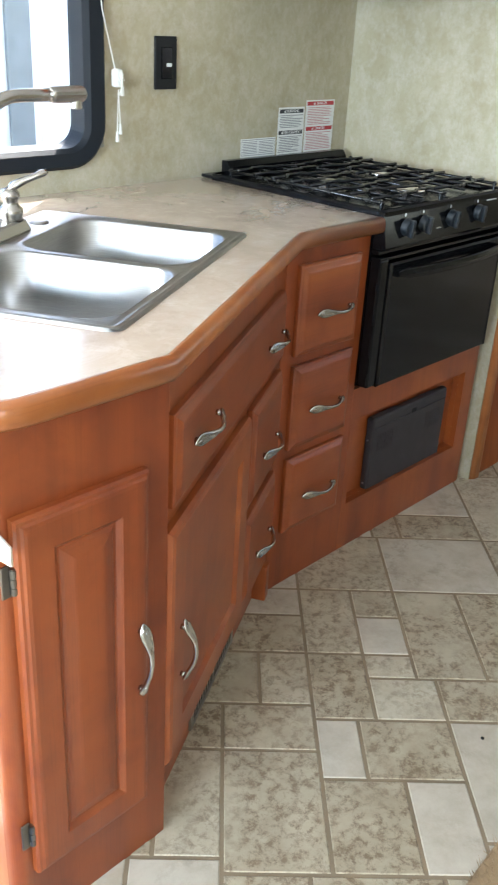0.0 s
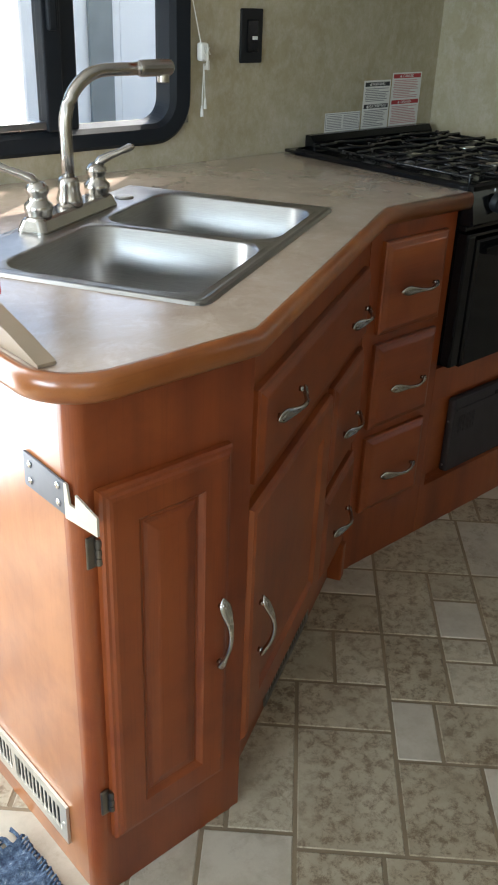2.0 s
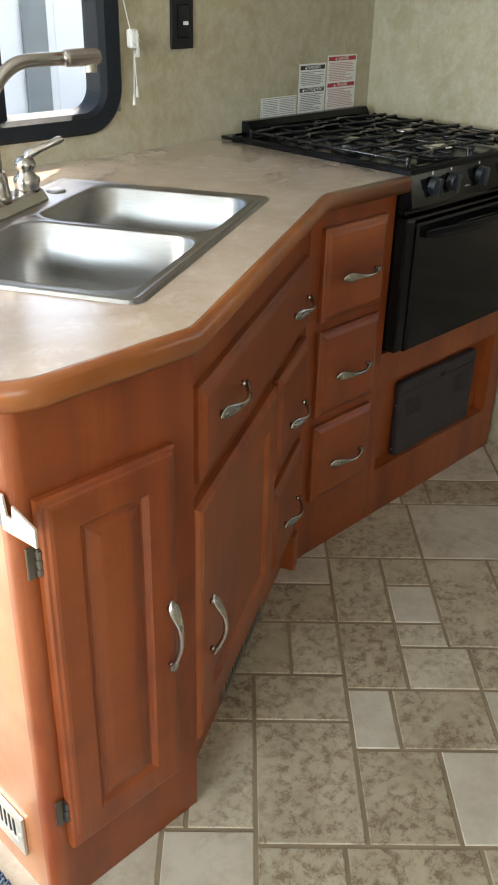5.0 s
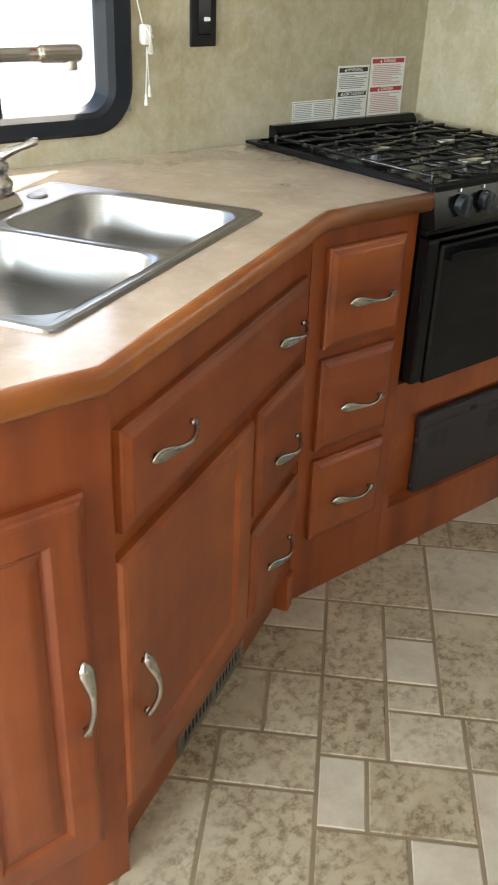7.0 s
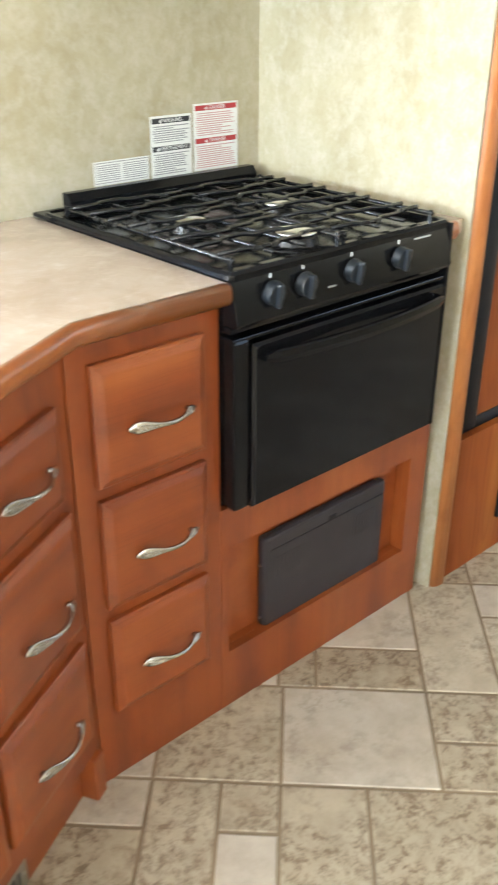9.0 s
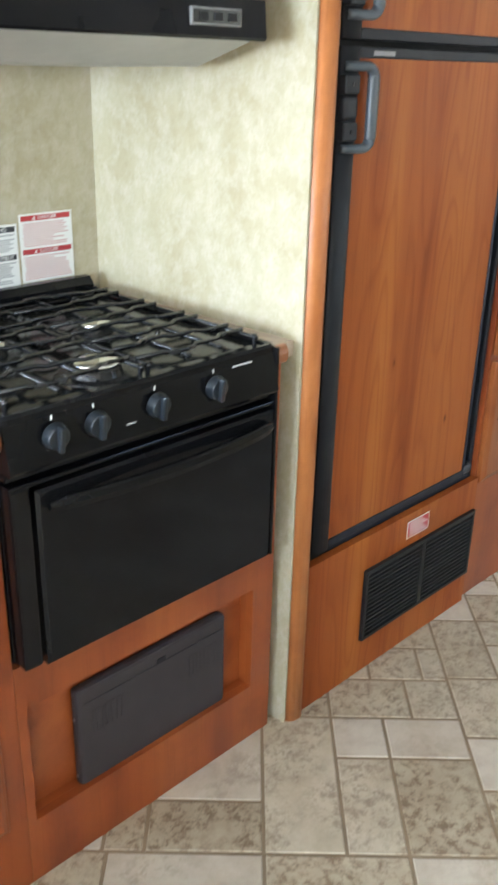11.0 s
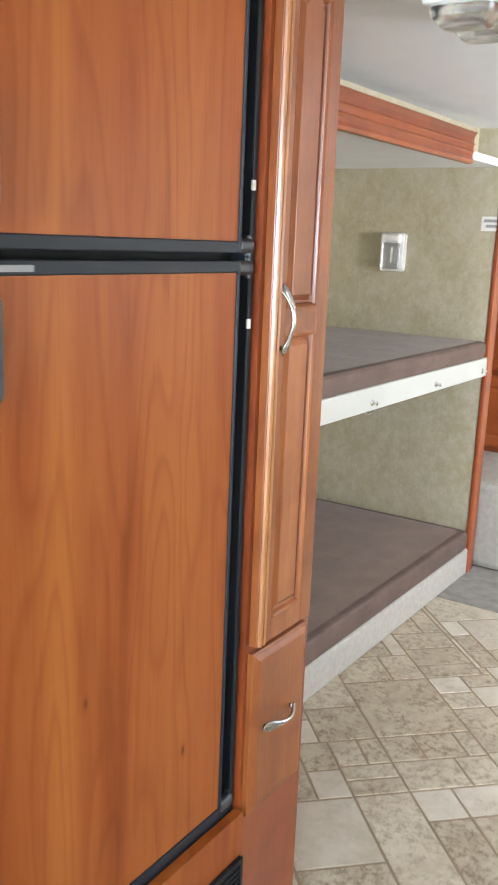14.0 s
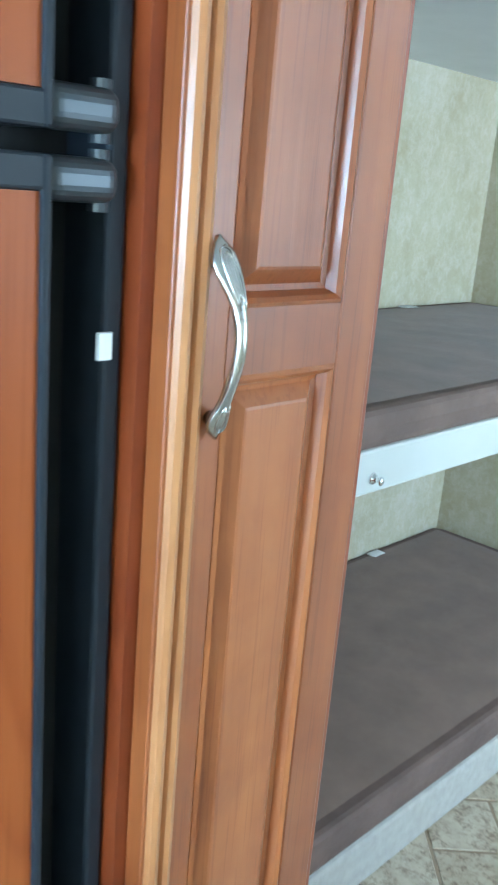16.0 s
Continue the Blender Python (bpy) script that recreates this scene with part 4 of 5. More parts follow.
# bracket on the end panel
br = thing("steel_bracket", pose(0.519, 0.966, 0.708, 0, 0, -90), "screwed steel hook bracket on the cabinet end panel", "bracket")
# plate coloured dark for its reflection, hook pale for the light it catches
part("plate", loft([[(x, y, z) for x, z in ((0.0, 0.002), (0.002, 0.0), (0.098, 0.0), (0.098, 0.046), (0.002, 0.050), (0.0, 0.048))] for y in (-0.0005, -0.0035)]), PLATEREFL, br, "flat plate with a dark reflection in its colour")
part("hook", loft([[(x, y, z) for x, z in ((0.0981, -0.004), (0.170, 0.004), (0.170, 0.030), (0.124, 0.040), (0.122, 0.020), (0.109, 0.020), (0.1045, 0.046), (0.0981, 0.046))] for y in (-0.0005, -0.0035)]), REGISTER, br, "bent hook with caught light in its colour")
for x, z in ((0.016, 0.036), (0.016, 0.012), (0.084, 0.036), (0.084, 0.012)):
    part("screw", lathe([(0.0052, 0.0), (0.0048, 0.0015), (0.002, 0.0026), (0.0008, 0.0026)], 14), CHROME, br, m=pose(x, -0.0035, z, 90), smooth=True)

# loose strip on the counter end, with a red grip
ls = thing("wooden_strip", pose(0.506, 0.868, ZC + 0.001, 0, 0, 90), "tan wooden strip with a red plastic grip on the counter", "strip")
part("strip", loft([[(x, y, z) for y, z in ((-0.012, 0.0), (0.012, 0.0), (0.012, h), (-0.012, h))] for x, h in ((0.0, 0.004), (0.06, 0.022), (0.30, 0.085))]), CREAM, ls)
part("grip", box(0.13, 0.30, -0.018, -0.0121, 0.045, 0.10, 0.005), REDP, ls, "red plastic grip")

# rug by the door: woven body with loops along the edges
rg = thing("rug", pose(0.0, 0.0, 0.004), "blue woven rag rug on the tiled floor", "rug")
rb = bmesh.new()
rr = random.Random(7)
nx, ny = 40, 44
gx = [[rb.verts.new((-0.18 + 0.655 * i / nx + rr.uniform(-0.004, 0.004), 0.52 + 0.50 * j / ny + rr.uniform(-0.003, 0.003), 0.010 + 0.005 * math.sin(j * 1.6) + rr.uniform(-0.003, 0.003))) for j in range(ny + 1)] for i in range(nx + 1)]
for i in range(nx):
    for j in range(ny):
        rb.faces.new((gx[i][j], gx[i + 1][j], gx[i + 1][j + 1], gx[i][j + 1]))
part("weave", rb, RUG, rg, smooth=True)
fr = bmesh.new()
for i in range(70):
    x = -0.18 + 0.655 * i / 69
    for k in range(2):
        a = rr.uniform(-0.008, 0.008)
        join(fr, tube([(x + a, 1.015, 0.008), (x + a * 2, 1.028 + rr.uniform(0, 0.012), 0.010), (x + a * 3, 1.036 + rr.uniform(0, 0.02), 0.004)], (0.0022, 0.0022), 5))
for j in range(60):
    y = 0.52 + 0.5 * j / 59
    join(fr, tube([(0.468, y, 0.008), (0.478 + rr.uniform(0, 0.006), y + 0.003, 0.014), (0.484, y + rr.uniform(0, 0.01), 0.003)], (0.0026, 0.0026), 5))
part("fringe", fr, RUG, rg, "short blue yarn fringe")


# crumb and a tan shag mat on the tiles
single("crumb", lathe([(0.0035, 0.0), (0.004, 0.002), (0.002, 0.0035)], 7), DARK, "tiny black crumb on a floor tile", "crumb", pose(1.423, 0.572, 0.0018))
mt = thing("shag_mat", pose(1.085, 0.413, 0.002, 0, 0, 3), "tan shag mat on the tiled floor", "rug")
TAN = plain("tan_shag", (0.30, 0.20, 0.11), 0.95, vary=0.35, scale=90, relief=1.0)
part("base", box(0.0, 0.5, -0.7, 0.0, 0.0, 0.012, 0.004), TAN, mt)
tf = bmesh.new()
rm = random.Random(5)
for i in range(900):
    x, y = rm.uniform(0, 0.16), -rm.uniform(0, 0.22)
    dx, dy = rm.uniform(-0.014, 0.010), rm.uniform(-0.010, 0.014)
    a = [tf.verts.new(p) for p in ((x - 0.0014, y, 0.010), (x + 0.0014, y, 0.010), (x + dx, y + dy, rm.uniform(0.018, 0.030)))]
    tf.faces.new(a)
part("pile", tf, TAN, mt, "loose tan yarn pile")


# ---- microwave, wall cabinet and hood ----
YM = 1.225
wc = thing("wall_cabinet", pose(1.757, YM, 1.488), "cherry wood wall cabinet framing the microwave", "cabinet")
ww = 2.328 - 1.757
bm = bmesh.new()
for s in ((0, ww, 0, 0.036), (0, 0.04, 0.036, 0.42), (ww - 0.036, ww, 0.036, 0.42), (0, ww, 0.42, 0.455)):
    box(s[0], s[1], 0.0, 0.02, s[2], s[3], 0.002, bm)
part("face_frame", bm, EDGE, wc)
part("body", loft([[(x, y, z) for x, z in ((0, 0), (ww, 0), (ww, 0.455), (0, 0.455))] for y in (0.0205, YB - YM - 0.003)], False, True), WOOD_D, wc)
mw = thing("microwave", pose(1.797, YM - 0.014, 1.523), "black built-in microwave with white keypad in wood cabinet", "microwave")
mww, mwh = ww - 0.076, 0.382
part("frame", box(0, mww, -0.004, 0.03, 0, mwh, 0.004), CHAR, mw)
part("door", box(0.006, mww - 0.086, -0.012, -0.004, 0.045, mwh - 0.02, 0.003), GLASSB, mw)
panel = part("keypad", box(mww - 0.082, mww - 0.004, -0.010, -0.004, 0.045, mwh - 0.02, 0.002), BLACK, mw)
KX = (0.433, 0.4555, 0.478)


def key(x, z, rx, rz):
    rings = [[(x + rx * f * math.cos(a * math.pi / 9), y, z + rz * f * math.sin(a * math.pi / 9)) for a in range(18)] for f, y in ((1.0, -0.010), (1.0, -0.0112), (0.85, -0.0118))]
    part("button", loft(rings), KEYCAP, panel, "oval grey key")


for r in range(3):
    for c in range(3):
        text_part(str(r * 3 + c + 1), 0.0080, pose(KX[c], -0.0105, 0.158 - r * 0.0140, 90), KEYINK, panel)
text_part("0", 0.0080, pose(KX[1], -0.0105, 0.116, 90), KEYINK, panel)
for z, cols in ((0.1775, (0, 1)), (0.198, (0, 1, 2)), (0.2145, (0, 1, 2)), (0.236, (0, 1, 2)), (0.2525, (0, 1, 2)), (0.100, (0, 2))):
    for c in cols:
        key(KX[c], z, 0.0092, 0.0058)
for x, z in ((KX[2], 0.180), (KX[2], 0.1765), (KX[0], 0.116), (KX[2], 0.1175), (KX[2], 0.114), (KX[1], 0.0995), (KX[0] + 0.006, 0.188), (KX[1], 0.2255)):
    part("key_print", box(x - 0.006, x + 0.006, -0.0106, -0.010, z - 0.0008, z + 0.0008), KEYCAP, panel)
part("display", box(KX[0] - 0.01, KX[2] + 0.01, -0.0108, -0.010, 0.272, 0.31, 0.0005), GLASSB, panel)
for i in range(4):
    part("vent_slot", box(0.03 + i * 0.115, 0.11 + i * 0.115, -0.0045, -0.0035, 0.020, 0.0245), DARK, mw)
part("door_release", box(mww - 0.072, mww - 0.014, -0.012, -0.010, 0.050, 0.082, 0.002), BLACKM, panel)
part("energy_label", box(0.30, mww - 0.088, -0.0128, -0.012, 0.047, 0.058), plain("pale_green_label", (0.30, 0.52, 0.36), 0.5), mw, "pale green strip label")
hd = thing("range_hood", pose(1.757, YM + 0.006, 1.376), "black-fronted cooker hood with grey underside", "hood")
hw = ww - 0.012
part("front", loft([[(x, y, z) for y, z in ((0.0, 0.046), (-0.004, 0.05), (0.002, 0.106), (0.03, 0.1095), (0.03, 0.046))] for x in (0, hw)]), BLACK, hd)
part("pan", loft([[(x, y, z) for y, z in ((0.031, 0.046), (0.16, 0.006), (0.50, 0.0), (0.50, 0.108), (0.031, 0.108))] for x in (0.002, hw - 0.002)]), plain("grey_hood_paint", (0.36, 0.36, 0.34), 0.45), hd, "pale grey hood underside")
sw = part("switch_panel", box(0.395, 0.50, -0.0055, 0.0, 0.064, 0.090, 0.001), plain("dull_grey_bezel", (0.16, 0.16, 0.16), 0.5), hd)
part("switch_face", box(0.399, 0.496, -0.0068, -0.0055, 0.068, 0.086), BLACK, sw)
for i in range(3):
    part("rocker", box(0.41 + i * 0.030, 0.427 + i * 0.030, -0.009, -0.0068, 0.071, 0.083, 0.001), BLACKM, sw)


# ---- refrigerator and its surround ----
YF = 1.197
su = thing("refrigerator_surround", pose(2.413, YF, 0), "cherry wood surround panel below and above the refrigerator", "cabinet")
SWD = 3.144 - 2.413
part("lower_panel", box(0.045, SWD, 0.0, 0.02, 0.0, 0.386), LAMI, su)
part("upper_panel", box(0.045, SWD, 0.0, 0.02, 1.906, ZCEIL - 0.001), WOOD_H, su)
post = loft([[(x, y, z) for x, y in ((-0.004, 0.055), (-0.006, 0.01), (-0.001, -0.006), (0.010, -0.013), (0.026, -0.015), (0.036, -0.012), (0.042, -0.004), (0.046, 0.0), (0.046, 0.055))] for z in (0.0, ZCEIL - 0.002)])
part("corner_post", post, TRIM_V, su, "rounded golden oak corner trim", smooth=True)

fv = thing("vent_grille", pose(2.664, YF, 0.1), "black two-panel vent grille below the refrigerator", "vent")
bm = bmesh.new()
gw, gh = 0.472, 0.196
for s in ((0, gw, 0, 0.010), (0, gw, gh - 0.010, gh), (0, 0.010, 0.01, gh - 0.01), (gw - 0.010, gw, 0.01, gh - 0.01), (gw / 2 - 0.008, gw / 2 + 0.008, 0.01, gh - 0.01)):
    box(s[0], s[1], -0.010, 0.0, s[2], s[3], 0.001, bm)
part("frame", bm, BLACKM, fv)
# black sheet painted as the shade behind the slats
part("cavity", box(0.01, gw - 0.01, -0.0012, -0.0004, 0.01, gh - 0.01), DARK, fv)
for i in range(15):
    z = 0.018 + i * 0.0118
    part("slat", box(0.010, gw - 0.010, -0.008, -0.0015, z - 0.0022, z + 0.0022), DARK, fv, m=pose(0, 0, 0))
st = thing("warning_label", pose(2.828, YF - 0.0006, 0.318), "small red and white safety label on the refrigerator surround", "sign")
part("paper", box(0, 0.092, -0.0006, 0, 0, 0.047), PAPER, st)
part("panel", box(0.003, 0.089, -0.001, -0.0006, 0.003, 0.044), RED, st)
bm = bmesh.new()
for i in range(6):
    box(0.010, 0.082 - (i % 3) * 0.010, -0.0013, -0.001, 0.008 + i * 0.006, 0.0105 + i * 0.006, bm=bm)
part("small_print", bm, PAPER, st)


def fridge():
    x0, x1, z0, z1 = 2.469, 3.1455, 0.370, 1.905
    f = thing("refrigerator", pose(x0, 1.236, z0), "two-door refrigerator with wood panels and charcoal frame", "refrigerator")
    w, h = x1 - x0, z1 - z0
    bm = bmesh.new()
    for s in ((0, 0.016, 0, h), (w - 0.014, w, 0, h), (0.016, w - 0.014, 0, 0.026), (0.016, w - 0.014, h - 0.022, h)):
        box(s[0], s[1], -0.014, 0.05, s[2], s[3], 0.003, bm)
    part("frame", bm, CHAR, f)
    # black sheet for the shade in the gaps round the doors
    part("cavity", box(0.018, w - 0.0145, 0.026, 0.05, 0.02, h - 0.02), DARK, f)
    split = 1.427 - z0
    for name, za, zb, label in (("lower_door", 0.031, split - 0.006, "lower door with wood panel"), ("upper_door", split + 0.006, h - 0.028, "upper door with wood panel")):
        dx0, dx1 = 0.022, 0.620
        d = part(name, box(dx0, dx1, -0.018, 0.022, za, zb, 0.004), CHAR, f, label)
        # rounded edging down the opening side
        n = 9
        ring = [(dx0 + 0.025 - 0.027 * math.cos(math.pi * i / n), -0.018 - 0.014 * math.sin(math.pi * i / n)) for i in range(n + 1)]
        part("edging", loft([[(x, y, z) for x, y in ring] for z in (za, zb)]), CHAR, d, smooth=True)
        part("rail", box(dx0 + 0.049, dx1, -0.024, -0.018, zb - 0.0185, zb, 0.002), CHAR, d)
        part("rail", box(dx0 + 0.049, dx1, -0.024, -0.018, za, za + 0.0185, 0.002), CHAR, d)
        part("wood_panel", box(dx0 + 0.051, dx1 - 0.006, -0.021, -0.017, za + 0.019, zb - 0.019), LAMI, d, "knotty cherry laminate panel")
        part("side_bead", box(dx1 - 0.006, dx1, -0.025, -0.010, za, zb, 0.002), CHAR, d)
        for zz in (za + 0.012, zb - 0.012):
            hb = part("hinge_cap", box(dx1 - 0.002, dx1 + 0.046, -0.023, -0.002, zz - 0.012, zz + 0.012, 0.009, seg=5), HINGE, d, "rounded hinge bracket cap")
            part("hinge_pin", cyl(0.006, 0.006, 0.033, pose(dx1 + 0.038, -0.011, zz - 0.0165), 12), HINGE, hb)
        ha, hz = (za + 0.029, za + 0.187) if name == "upper_door" else (zb - 0.181, zb - 0.023)
        bar = bmesh.new()
        hx, hy = 0.027, 0.010
        arc = [(0.048 + 0.022 * math.sin(radians(q)), 0.022 - 0.022 * math.cos(radians(q)), q / 90) for q in range(0, 91, 10)]
        half = [(0.0, -0.038, 0.009, 0.0), (0.02, -0.044, 0.009, 0.0)] + [(a, -0.050, 0.009 + b, q) for a, b, q in arc]
        path = [(a, b, ha + c, q) for a, b, c, q in half] + [(a, b, hz - c, q) for a, b, c, q in half[::-1]]
        join(bar, tube([(a + hx, b + hy, c) for a, b, c, q in path], [(0.0095 + 0.0035 * q, 0.0085 + 0.0012 * q) for a, b, c, q in path], 14))
        hnd = part("handle", bar, SLATE, d, "slate grey D-shaped handle", smooth=True)
        for a, b, screwed in ((0.0225, 0.056, True), (0.0575, 0.1005, False), (0.102, 0.1355, True)):
            blk = part("latch_block", box(hx - 0.008, hx + 0.033, -0.050 + hy, -0.030 + hy, ha + a, ha + b, 0.004 if screwed else 0.009, seg=3), CHAR, hnd)
            if screwed:
                part("screw", cyl(0.004, 0.004, 0.002, pose(hx + 0.014, -0.050 + hy, ha + (a + b) / 2, 90), 10), BLACKM, blk)
    part("badge", box(0.112, 0.176, -0.0245, -0.024, split - 0.020, split - 0.012), GREYINK, f, "small pale maker's badge")
    for z in (1.542 - z0, 1.317 - z0):
        part("clip", box(w - 0.0185, w - 0.0095, -0.017, -0.0135, z - 0.008, z + 0.008), PAPER, f, "small white clip")


fridge()


def pantry():
    px0 = 3.1475
    YP = 1.210
    p = thing("pantry_cabinet", pose(px0, YP, 0), "tall cherry wood pantry with arched panel door and drawer", "cabinet")
    pw = 3.366 - px0
    bm = bmesh.new()
    box(0.0, pw, 0.0, 0.02, 0.0, 0.360, bm=bm)
    box(0.012, pw - 0.012, 0.0, 0.02, 0.702, 0.726, bm=bm)
    box(0.0, 0.012, 0.0, 0.02, 0.360, 1.943, bm=bm)
    box(pw - 0.012, pw, 0.0, 0.02, 0.360, 1.943, bm=bm)
    box(0.012, pw - 0.012, 0.0, 0.02, 1.905, 1.943, bm=bm)
    part("face_frame", bm, WOOD_V, p)
    part("side_panel", box(pw - 0.002, pw + 0.016, 0.0, 0.62, 0.0, 1.943, 0.002), WOOD_V, p)
    part("near_side", box(0.0, 0.011, 0.0205, 0.10, 0.0, 1.943), LAMI, p)
    # pantry interior shade as a black sheet
    part("back_board", box(0.012, pw - 0.012, 0.021, 0.03, 0.38, 1.92), DARK, p)
    z0, z1, dw = 0.722, 1.928, 0.196
    door = part("door", box(0, 0.047, -0.018, 0.0, 0, z1 - z0, 0.002), PANTRY, p, "door with two raised panels, upper one arched", m=pose(0.009, -0.0005, z0))
    H = z1 - z0
    part("stile", box(dw - 0.041, dw, -0.018, 0.0, 0, H, 0.002), PANTRY, door)
    lo, mid0, mid1, top = 0.042, 1.297 - z0, 1.340 - z0, H - 0.046
    part("rail", box(0.047, dw - 0.041, -0.0175, 0.0, 0, lo), PANTRY, door)
    part("rail", box(0.047, dw - 0.041, -0.0175, 0.0, mid0, mid1), PANTRY, door)
    xa, xb, k = 0.047, dw - 0.041, 12
    arch = [(xa + (xb - xa) * i / k, top - 0.026 + 0.030 * max(0.0, 1 - ((i / k - 0.5) / 0.40) ** 2) ** 0.8) for i in range(k + 1)]
    part("arched_rail", loft([[(x, y, z) for x, z in arch + [(xb, H), (xa, H)]] for y in (-0.0175, 0.0)]), PANTRY, door)
    RAISE = [(0, -0.002), (0.0, -0.0175), (0.003, -0.0195), (0.006, -0.0165), (0.009, -0.009), (0.013, -0.0078), (0.023, -0.0150), (0.025, -0.0155)]
    part("raised_panel", slab(xb - xa, mid0 - lo, RAISE), PANTRY, door, m=pose(xa, 0, lo))
    part("raised_panel", slab(xb - xa, top + 0.004 - mid1, RAISE, 0.028), PANTRY, door, m=pose(xa, 0, mid1))
    for x, r in ((0.008, 0.0058), (0.0205, 0.0052)):
        part("bead", tube([(x, -0.0185, 0.001), (x, -0.0185, H - 0.001)], (r, r), 8), BEAD_GLINT, door, "rounded door edge moulding")
    handle(door, 0.031, -0.0185, 1.323 - z0, 0.124, 86)
    dr = front_panel(p, "drawer", 0.009, 0.009 + dw, 0.365, 0.706, DRAWER_EDGE, PANTRY)
    handle(dr, 0.085, -0.019, 0.183, 0.12, -2)


pantry()

# ---- bunks ----
YU = 1.64
single("bunk_base", box(3.42, XE - 0.001, YU, YBB - 0.001, 0.0, 0.125, 0.012), SHAG, "pale carpeted platform under the lower bunk", "platform", kind="structure")


def mattress(z0, z1, label, x1):
    t = thing("mattress", pose(0, 0, z0), label, "mattress", "bunk mattresses")
    h = z1 - z0
    part("side", loft([rrect(3.47 - i, x1 + i, YU + 0.008 - i, YBB - 0.01, 0.035, z, 5) for i, z in ((0.0, 0.0), (0.004, 0.012), (0.007, h * 0.5), (0.005, h - 0.012), (-0.001, h - 0.004), (-0.010, h - 0.0008), (-0.03, h - 0.001))]), CLOTH, t, "dark brown quilted border")
    bm = bmesh.new()
    n, k = 60, 22
    rows = [[bm.verts.new((3.49 + (x1 - 3.51) * i / n, YU + 0.028 + (YBB - 0.045 - YU) * j / k, h - 0.0025 + 0.007 * min(1, min(i, n - i, j, k - j) / 1.5) ** 0.5 + 0.0035 * min(1, min(i, n - i, j, k - j) / 4) * noise.noise((i * 0.5, j * 0.6, z0)))) for j in range(k + 1)] for i in range(n + 1)]
    for i in range(n):
        for j in range(k):
            bm.faces.new((rows[i][j], rows[i + 1][j], rows[i + 1][j + 1], rows[i][j + 1]))
    part("top", bm, CLOTHTOP, t, "taupe cover", smooth=True)
    part("tag", box(XE - 0.46, XE - 0.40, YBB - 0.05, YBB - 0.012, h, h + 0.004, 0.001), PAPER, t, "small white tag")


mattress(0.126, 0.212, "thin brown mattress on the lower bunk platform", XE - 0.01)
mattress(0.998, 1.068, "thin brown mattress on the upper bunk shelf", XE - 0.01)
ub = thing("bunk_shelf", pose(0, 0, 0.917), "ivory upper bunk shelf board with chrome pins", "bunk")
part("deck", box(3.461, XE - 0.002, YU + 0.021, YBB - 0.002, 0.055, 0.081), BOARD, ub)
part("front_board", box(3.461, XE - 0.002, YU, YU + 0.02, 0.0, 0.081, 0.005), BOARD, ub)
for x in (4.02, 4.52, 5.07, 5.59):
    pn = part("pin", lathe([(0.011, 0), (0.010, 0.004), (0.005, 0.007), (0.005, 0.016), (0.008, 0.019), (0.004, 0.022)], 14), CHROME, ub, m=pose(x, YU, 0.028, 90), smooth=True)
part("hook", tube([(4.54, YU + 0.03, -0.002), (4.54, YU + 0.03, -0.018), (4.57, YU + 0.03, -0.024), (4.61, YU + 0.03, -0.018), (4.61, YU + 0.03, 0.0)], (0.003, 0.003), 8), CHROME, ub)
va = thing("bunk_valance", pose(0, 0, 0), "reeded cherry wood valance board above the bunks", "valance")
prof = [(YU + 0.02, 1.766), (YU - 0.006, 1.766), (YU - 0.010, 1.776), (YU - 0.004, 1.788), (YU - 0.004, 1.802), (YU - 0.009, 1.808), (YU - 0.004, 1.814), (YU - 0.004, 1.828), (YU - 0.009, 1.834), (YU - 0.004, 1.840), (YU - 0.004, 1.860), (YU - 0.010, 1.870), (YU - 0.016, 1.876), (YU + 0.02, 1.876)]
part("board", loft([[(x, y, z) for y, z in prof] for x in (3.42, 5.235)]), WOOD_H, va)
part("upper_strip", box(3.461, XE, YU + 0.13, YU + 0.15, 1.825, ZCEIL - 0.002), WALL, va)
tr = single("trim_bunk_end", box(XE - 0.004, XE + 0.064, 1.636, 1.6595, 0.0, ZCEIL - 0.002, 0.006), WOOD_V, "dark cherry trim on the bunk wall end", "trim", kind="structure")
wl = thing("wall_lamp", pose(XE, 2.118, 1.427, 0, 0, -90), "white wall lamp with ribbed clear lens, switched off", "lamp")
part("backplate", box(-0.060, 0.060, -0.020, 0.0, -0.085, 0.085, 0.016, seg=4), WHITE, wl)
part("hood", box(-0.046, 0.046, -0.050, -0.018, 0.042, 0.078, 0.012, seg=4), WHITE, wl)
part("reflector", box(-0.038, 0.038, -0.0225, -0.0195, -0.070, 0.044, 0.001), WHITE, wl, "white reflector")
part("lens", box(-0.042, 0.042, -0.048, -0.0228, -0.074, 0.0415, 0.010, seg=3), LENS, wl, "clear ribbed lens")
part("bulb", tube([(0, -0.034, -0.045), (0, -0.034, 0.02)], (0.009, 0.009), 10), PAPER, wl, "white glass bulb")
sg = thing("notice_label", pose(XE - 0.0008, 1.675, 1.56, 0, 0, -90), "small white notice with two dark print lines on wallpaper", "sign")
part("paper", box(-0.05, 0.05, -0.0006, 0, -0.03, 0.03), PAPER, sg)
part("small_print", box(-0.04, 0.04, -0.0011, -0.0006, 0.006, 0.018, bm=box(-0.03, 0.03, -0.0011, -0.0006, -0.016, -0.004)), GREYINK, sg)
cl = thing("ceiling_light", pose(3.78, 1.11, ZCEIL), "white double-dome ceiling light with clear lenses, switched off", "ceiling light")
part("base", box(-0.12, 0.12, -0.08, 0.08, -0.018, 0.0, 0.009), WHITE, cl)
